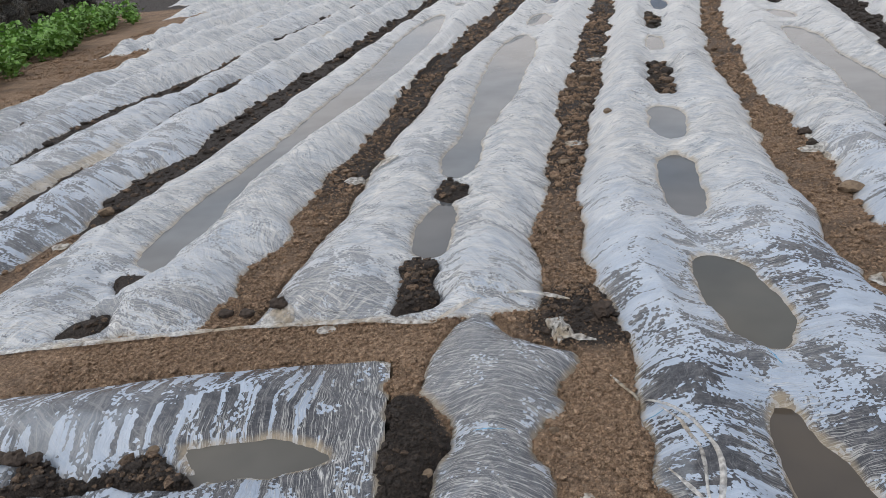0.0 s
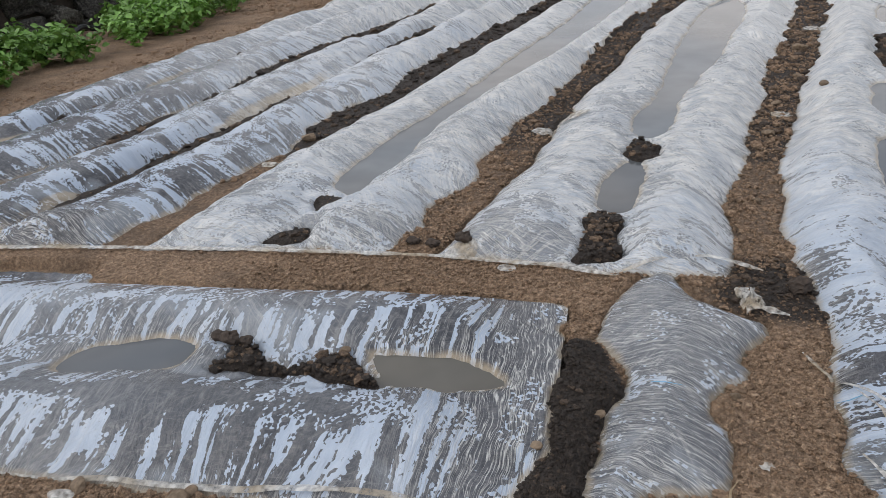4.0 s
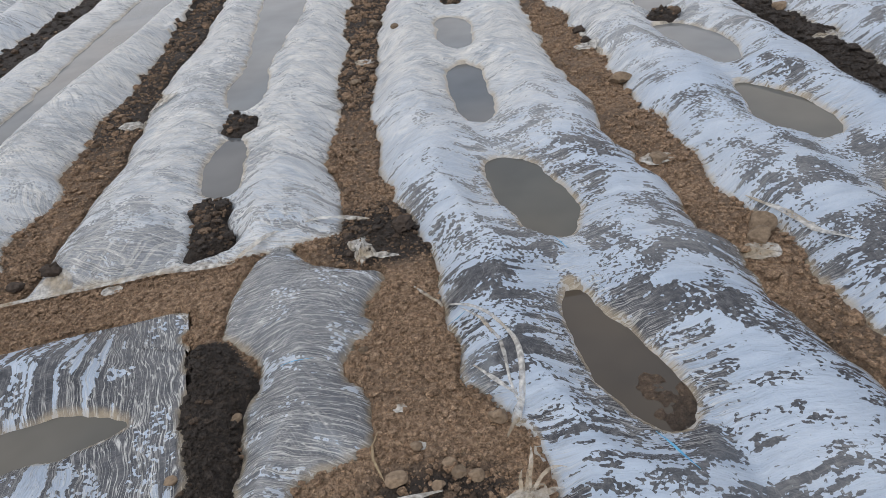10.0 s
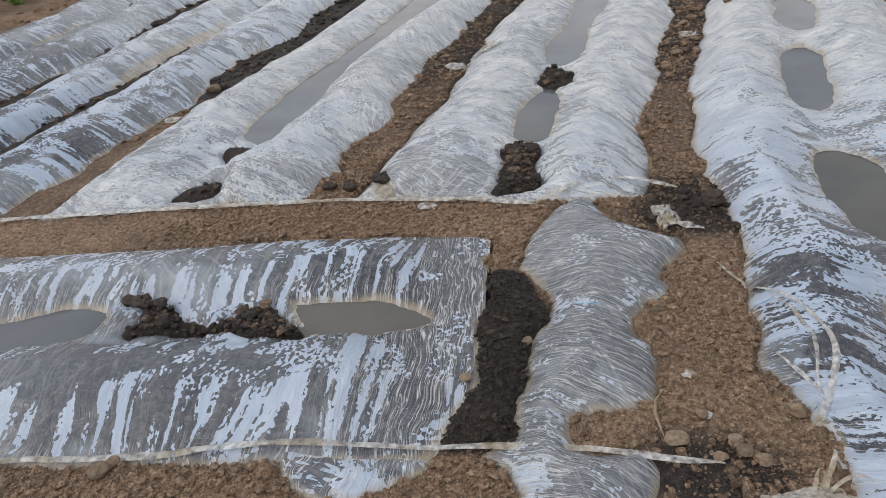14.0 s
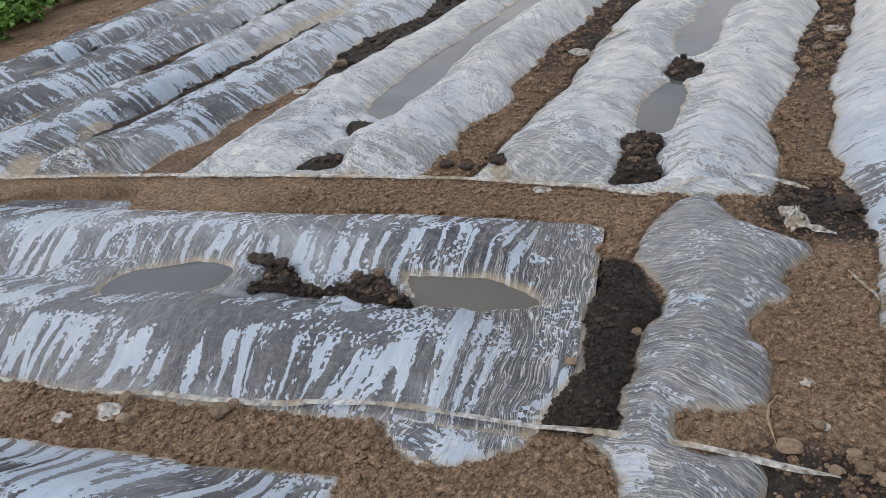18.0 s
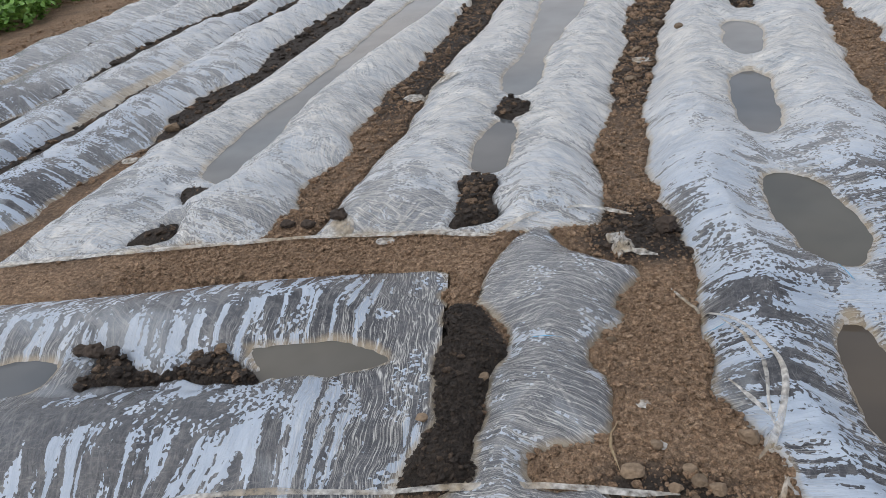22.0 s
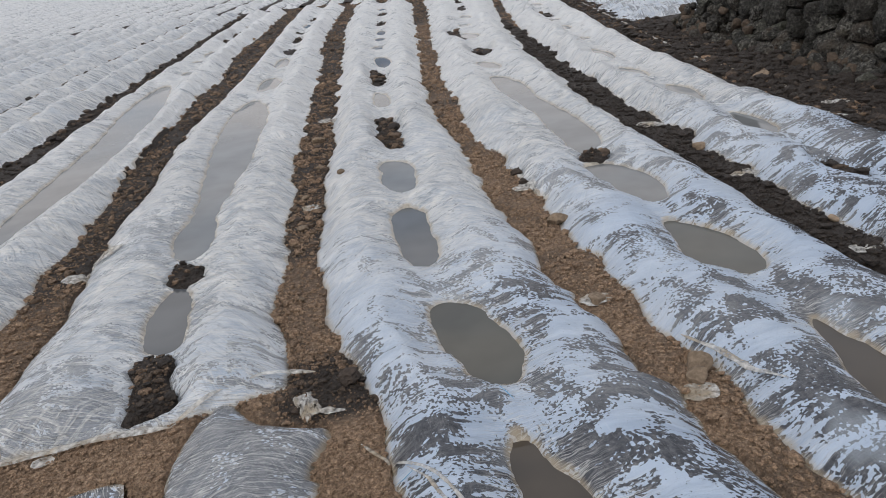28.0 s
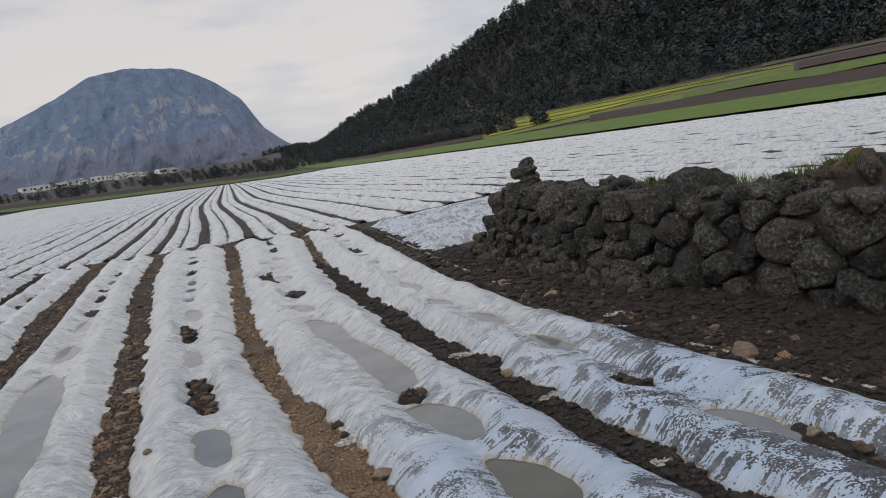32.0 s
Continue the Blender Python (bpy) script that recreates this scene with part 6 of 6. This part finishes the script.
for k, (x, y, a) in enumerate(((1.29, 2.88, 0.05), (1.42, 2.19, 0.05), (-1.06, 4.12, 0.07), (-1.18, 3.95, 0.06), (0.27, 1.68, 0.014), (0.32, 1.55, 0.012), (0.03, 4.55, 0.05), (0.06, 6.9, 0.07), (2.55, 4.05, 0.07), (2.50, 5.3, 0.08), (-2.52, 3.05, 0.04),
                               (-1.49, 0.785, 0.022), (-1.38, 0.86, 0.03), (-0.97, 2.44, 0.05), (-0.75, 2.40, 0.03), (1.33, 4.35, 0.06), (3.86, 5.2, 0.07), (3.80, 7.2, 0.08), (2.52, 2.95, 0.05))):
    scrap(x, y, a, "small torn white piece of film on soil", 50 + k)
BLUE = plain_material("blue_thread", (0.05, 0.22, 0.42), (0.12, 0.40, 0.62), 40, 0.5, 0)
for k, pts in enumerate(([(0.865, 1.46), (0.882, 1.42), (0.897, 1.37), (0.915, 1.32)], [(0.78, 2.30), (0.80, 2.26), (0.815, 2.22)], [(0.41, 1.985), (0.44, 1.99), (0.47, 2.005)], [(-0.06, 1.845), (-0.02, 1.86), (0.03, 1.865)])):
    ribbon("thread", pts, 0.006, 0.016, "bright blue thread stuck on the film", 90 + k, 0.5, "thread", BLUE, 4, 0.2)
ribbon("straw", [(0.215, 1.61), (0.20, 1.57), (0.205, 1.52), (0.235, 1.45)], 0.006, 0.008, "bent dry pale stalk lying on soil", 9, 0.8, "stalk", STRAW)
ribbon("film_strip", [(-5.22, 2.6), (-5.43, 3.2), (-5.47, 3.72), (-5.53, 4.33), (-5.60, 5.29), (-5.67, 6.21), (-5.69, 7.71), (-5.72, 8.6)], 0.045, 0.012, "beige rolled edge of the outermost film", 10, 0.7)
for k, pts in enumerate(([(4.62, 14.0), (4.30, 11.2), (4.02, 8.9), (3.84, 7.4), (3.87, 6.5)], [(3.88, 5.95), (3.77, 5.5)], [(3.63, 5.05), (3.75, 4.7)], [(3.72, 4.3), (3.77, 3.83), (3.72, 3.5)], [(3.70, 3.4), (3.74, 3.16), (3.84, 2.75), (3.9, 2.2)])):
    ribbon("film_strip", pts, 0.035, 0.008, "dirty white film edge lying on dark soil", 20 + k, 0.6)
ribbon("film_fold", [(1.50, 2.52), (1.57, 2.36), (1.60, 2.22), (1.66, 2.10)], 0.028, 0.004, "loose fold of film along the soil strip", 31, 0.6)
ribbon("film_fold", [(1.33, 4.82), (1.36, 4.5), (1.39, 4.2)], 0.03, 0.004, "loose fold of film along the soil strip", 32, 0.6)

# ---- clods and single stones ----
def clod_soup(n, seed, big=False, far=False, close=False, strips=False):
    r = np.random.RandomState(seed)
    y = 0.45 + 9.0 * r.rand(n) ** 1.9
    x = -6.3 + 12.6 * r.rand(n)
    x = np.where(r.rand(n) < 0.22, -0.9 + 1.6 * r.rand(n), x)
    if big:
        x, y = 3.65 + 1.1 * r.rand(n), 1.8 + 8.5 * r.rand(n)
    if close:
        x, y = -1.75 + 2.5 * r.rand(n), 0.65 + 2.15 * r.rand(n)
    if strips:
        x, y = -1.7 + 4.6 * r.rand(n), 1.2 + 5.6 * r.rand(n)
    if far:
        x, y = -7.5 + 12.3 * r.rand(n), 7.5 + 14.5 * r.rand(n)
    z, inside, bare, pool = soil_top(x, y)
    lumps = fbm(x * 3.5, y * 3.5, 2, 61) > -0.12
    mud = mud_distance(x, y)
    ok = (bare > 0.55) & (pool > 0.015) & (lumps | (r.rand(n) < 0.4)) & ((mud > 0.02) | (r.rand(n) < (0.3 if far else 0.7)))
    x, y, z = x[ok], y[ok], z[ok]
    wet = soil_wetness(x, y) + np.where((x > 2.2) & (x < 2.9), 0.15, 0) + (0.4 if big else 0)
    size = np.clip(np.exp(r.randn(len(x)) * 0.66 - 5.5), 0.0024, 0.024) * (1 + 0.25 * smooth(3, 8, y)) * (1 + 0.35 * (wet > 0.7)) * (1.5 if big else 1.15 if far else 0.62 if close else 0.85 if strips else 1.0)
    size = np.where((y < 2.75) & (x < 0.75) & ~np.array(close), size * 0.52, size)
    size = np.where(poly_distance(x, y, DARK_PATCH) < 0.03, np.minimum(size * 0.62, 0.010), size)
    ico = bmesh.new()
    bmesh.ops.create_icosphere(ico, subdivisions=1, radius=1)
    base = np.array([v.co[:] for v in ico.verts])
    face = np.array([[v.index for v in f.verts] for f in ico.faces])
    ico.free()
    k = len(x)
    V = base[None] * (0.65 + 0.7 * r.rand(k, len(base), 1)) * size[:, None, None] * np.stack([1 + 0.4 * r.rand(k), 1 + 0.4 * r.rand(k), 0.6 + 0.3 * r.rand(k)], -1)[:, None, :]
    V = V + np.stack([x, y, z + size * 0.32], -1)[:, None, :]
    F = face[None] + (np.arange(k) * len(base))[:, None, None]
    me = soup_mesh("soil_clods", V.reshape(-1, 3), F.reshape(-1, 3), SOIL)
    a = me.attributes.new("wet", "FLOAT", "POINT")
    # Clods are kept lighter than the ground, as if their tops caught light.
    a.data.foreach_set("value", np.repeat(wet + 0.6 * (r.rand(k) - 0.72), len(base)).astype(np.float32))
    return me


tagged(new("soil_clods", clod_soup(170000, 17)), "crumbly clods of soil strewn over the bare strips", "soil", kind="stuff")
tagged(new("soil_clods", clod_soup(62000, 29, close=True)), "fine crumbs of soil on the bare headland", "soil", kind="stuff")
tagged(new("soil_clods", clod_soup(90000, 31, strips=True)), "brown crumbs of soil along the bare strips", "soil", kind="stuff")
tagged(new("soil_clods", clod_soup(130000, 23, far=True)), "dark crumbly clods along the far bare strips", "soil", kind="stuff")
tagged(new("soil_clods", clod_soup(15000, 19, True)), "coarse dark clods on the bank below the wall", "soil", kind="stuff")

SINGLE_STONES = [(-0.27, 1.49, 0.032), (-0.165, 1.70, 0.03), (0.26, 1.46, 0.05), (0.0, 4.2, 0.06), (0.0, 6.18, 0.1), (1.295, 2.87, 0.07), (1.375, 3.76, 0.1), (-2.57, 3.49, 0.09), (3.86, 6.22, 0.13), (3.78, 3.71, 0.15),
                 (2.59, 3.29, 0.05), (2.54, 4.61, 0.08), (1.48, 2.33, 0.09), (1.44, 2.26, 0.07), (0.39, 1.49, 0.03), (0.41, 1.46, 0.035), (0.45, 1.45, 0.04), (0.36, 1.43, 0.03), (-1.37, 0.91, 0.045), (-1.30, 0.86, 0.05),
                 (-1.07, 0.99, 0.055), (-1.06, 1.02, 0.035), (0.31, 1.55, 0.03), (0.52, 1.62, 0.05), (0.16, 1.93, 0.03), (0.22, 5.0, 0.05), (-0.02, 4.75, 0.05), (0.05, 5.4, 0.05), (-0.05, 3.6, 0.03), (0.05, 3.3, 0.035), (-1.0, 1.66, 0.03), (3.13, 2.66, 0.06)]
PALE = [stone_mesh("stone", 80 + k, STONE, 3) for k in range(4)]
sr = random.Random(3)
for x, y, a in SINGLE_STONES:
    ob = new("stone", sr.choice(PALE))
    ob.matrix_basis = Matrix.LocRotScale((x, y, float(surface(x, y)[0]) + a * 0.2), Euler((sr.uniform(-0.4, 0.4), sr.uniform(-0.4, 0.4), sr.uniform(0, 6))), (a * 1.2, a, a * 0.7))
    tagged(ob, "pale brown field stone lying on bare soil", "stone", "loose stones")
for x, y, a in ((-0.98, 2.49, 0.06), (-1.21, 2.46, 0.05), (-1.12, 2.47, 0.05), (1.34, 4.62, 0.06), (1.34, 4.42, 0.055), (0.28, 2.58, 0.07), (-1.41, 1.565, 0.06), (-1.35, 1.57, 0.045), (-1.46, 1.56, 0.05)):
    ob = new("clod", stone_mesh("clod", int(a * 1000), DARK_CLOD, 3, 0.9))
    ob.matrix_basis = Matrix.LocRotScale((x, y, float(surface(x, y)[0]) + a * 0.3), None, (a * 1.2, a, a * 0.9))
    tagged(ob, "dark wet lump of earth in the furrow", "clod", "earth lumps")

# ---- leafy plants along the wall ----
def leafy_plant(seed):
    r = random.Random(seed)
    root = tagged(new("pea_plant"), "bright green leafy pea plant on bare soil", "plant", "pea plants along the wall")
    leaves, stems = bmesh.new(), bmesh.new()
    for _ in range(9):
        a, lean = r.uniform(0, 6.28), r.uniform(0.05, 0.26)
        top = Vector((math.cos(a) * lean, math.sin(a) * lean, r.uniform(0.2, 0.42)))
        for k in range(4):
            b, c = top * (k / 4), top * ((k + 1) / 4)
            q = [stems.verts.new(v) for v in (b + Vector((0.004, 0, 0)), b - Vector((0.004, 0, 0)), c - Vector((0.004, 0, 0)), c + Vector((0.004, 0, 0)))]
            stems.faces.new(q)
        for k in range(15):
            at = top * r.uniform(0.25, 1.0) + Vector((r.gauss(0, 0.05), r.gauss(0, 0.05), r.gauss(0, 0.03)))
            m = Matrix.LocRotScale(at, Euler((r.uniform(-0.9, 0.9), r.uniform(-0.9, 0.9), r.uniform(0, 6.3))), (r.uniform(0.03, 0.055),) * 3)
            outline = [(0, -1, 0), (0.55, -0.5, 0.18), (0.62, 0.2, 0.2), (0, 1, -0.15), (-0.62, 0.2, 0.2), (-0.55, -0.5, 0.18)]
            vs = [leaves.verts.new(m @ Vector(o)) for o in outline]
            mid = leaves.verts.new(m @ Vector((0, 0, 0)))
            for i in range(6):
                leaves.faces.new((mid, vs[i], vs[(i + 1) % 6]))
    part("leaves", leaves, LEAF, root)
    part("stem", stems, LEAF, root)
    return root


pr = random.Random(12)
kinds = [leafy_plant(k) for k in range(4)]
FRONT = [(3.0, -6.05), (3.7, -6.25), (4.7, -6.6), (5.9, -6.45), (7.1, -6.85), (8.4, -7.2), (10.9, -8.2), (12.7, -8.5)]
spots = []
while len(spots) < 105:
    y = pr.uniform(2.6, 12.6)
    x = along(FRONT, y) - 0.1 - 1.35 * pr.random() ** 1.2
    if 5.0 < y - 0.15 * (x + 6.5) * -1 < 5.75 and x < -6.75:
        continue
    if x < along(LEFT_FACE, y) + 0.25 or any(math.hypot(x - a, y - b) < 0.2 for a, b in spots):
        continue
    spots.append((x, y))
for k, (x, y) in enumerate(spots):
    m = Matrix.LocRotScale((x, y, 0.0), Euler((0, 0, pr.uniform(0, 6.3))), None)
    if k < 4:
        kinds[k].matrix_basis = m
    else:
        copy_thing(kinds[k % 4], m)

# ---- black hose by the wall ----
bm = bmesh.new()
path = [(-7.3, 4.6), (-7.9, 5.0), (-8.1, 5.35), (-8.18, 5.8), (-8.22, 6.3), (-8.4, 7.0), (-8.9, 8.2), (-9.7, 10.2), (-9.95, 14.0)]
rings = []
for k in range(60):
    f = k / 59 * (len(path) - 1)
    i = min(int(f), len(path) - 2)
    a, b = Vector((*path[i], 0)), Vector((*path[i + 1], 0))
    c = a.lerp(b, f - i) + Vector((0, 0, 0.10 + 0.03 * math.sin(k)))
    d = (b - a).normalized()
    n = Vector((-d.y, d.x, 0))
    rings.append([bm.verts.new(c + n * math.cos(j * 0.7854) * 0.035 + Vector((0, 0, math.sin(j * 0.7854) * 0.035))) for j in range(8)])
for a, b in zip(rings, rings[1:]):
    for j in range(8):
        bm.faces.new((a[j], a[(j + 1) % 8], b[(j + 1) % 8], b[j]))
hose = bpy.data.meshes.new("hose")
bm.to_mesh(hose)
bm.free()
hose.materials.append(PIPE)
tagged(new("hose", hose), "black irrigation hose lying along the stone wall", "hose")


# ---- grass on the bank ----
def grass(name, spots, tall, label, mat):
    r = np.random.RandomState(len(spots))
    V, F = [], []
    for x, y, z, spread, count in spots:
        for _ in range(count):
            a, d = r.rand() * 6.28, spread * r.rand() ** 0.6
            b = np.array([x + math.cos(a) * d, y + math.sin(a) * d, z - 0.03])
            h = tall * (0.5 + 0.8 * r.rand())
            bend = np.array([r.randn() * 0.35, r.randn() * 0.35, 0]) * h
            w = np.array([math.cos(a), math.sin(a), 0]) * 0.006
            n = len(V)
            V += [b - w, b + w, b + bend * 0.4 + [0, 0, h * 0.6] + w * 0.7, b + bend * 0.4 + [0, 0, h * 0.6] - w * 0.7, b + bend + [0, 0, h]]
            F += [[n, n + 1, n + 2], [n, n + 2, n + 3], [n + 3, n + 2, n + 4]]
    tagged(new(name, soup_mesh(name, np.array(V), np.array(F), mat)), label, "grass", kind="stuff")


gr = random.Random(2)
on_bank = lambda y, d: (right_face(y) + d, y, float(bank_height(np.array(d), np.array(y))))
grass("grass", [(*on_bank(gr.uniform(1.6, 4.25), gr.uniform(0.55, 1.9)), 0.2, 120) for _ in range(110)], 0.15, "fresh green grass growing on the bank", LEAF)
grass("grass", [(*on_bank(gr.uniform(3.5, 8.0), gr.uniform(1.3, 1.8)), 0.14, 60) for _ in range(26)], 0.16, "green grass tufts along the crest of the bank", GRASS)
DRY = plain_material("dry_grass", (0.06, 0.045, 0.028), (0.17, 0.13, 0.08), 8, 0.9, 0)
grass("dry_grass", [(*on_bank(gr.uniform(4.4, 7.0), gr.uniform(0.8, 1.7)), 0.2, 40) for _ in range(40)], 0.09, "dry brown grass and weeds on the bank", DRY)
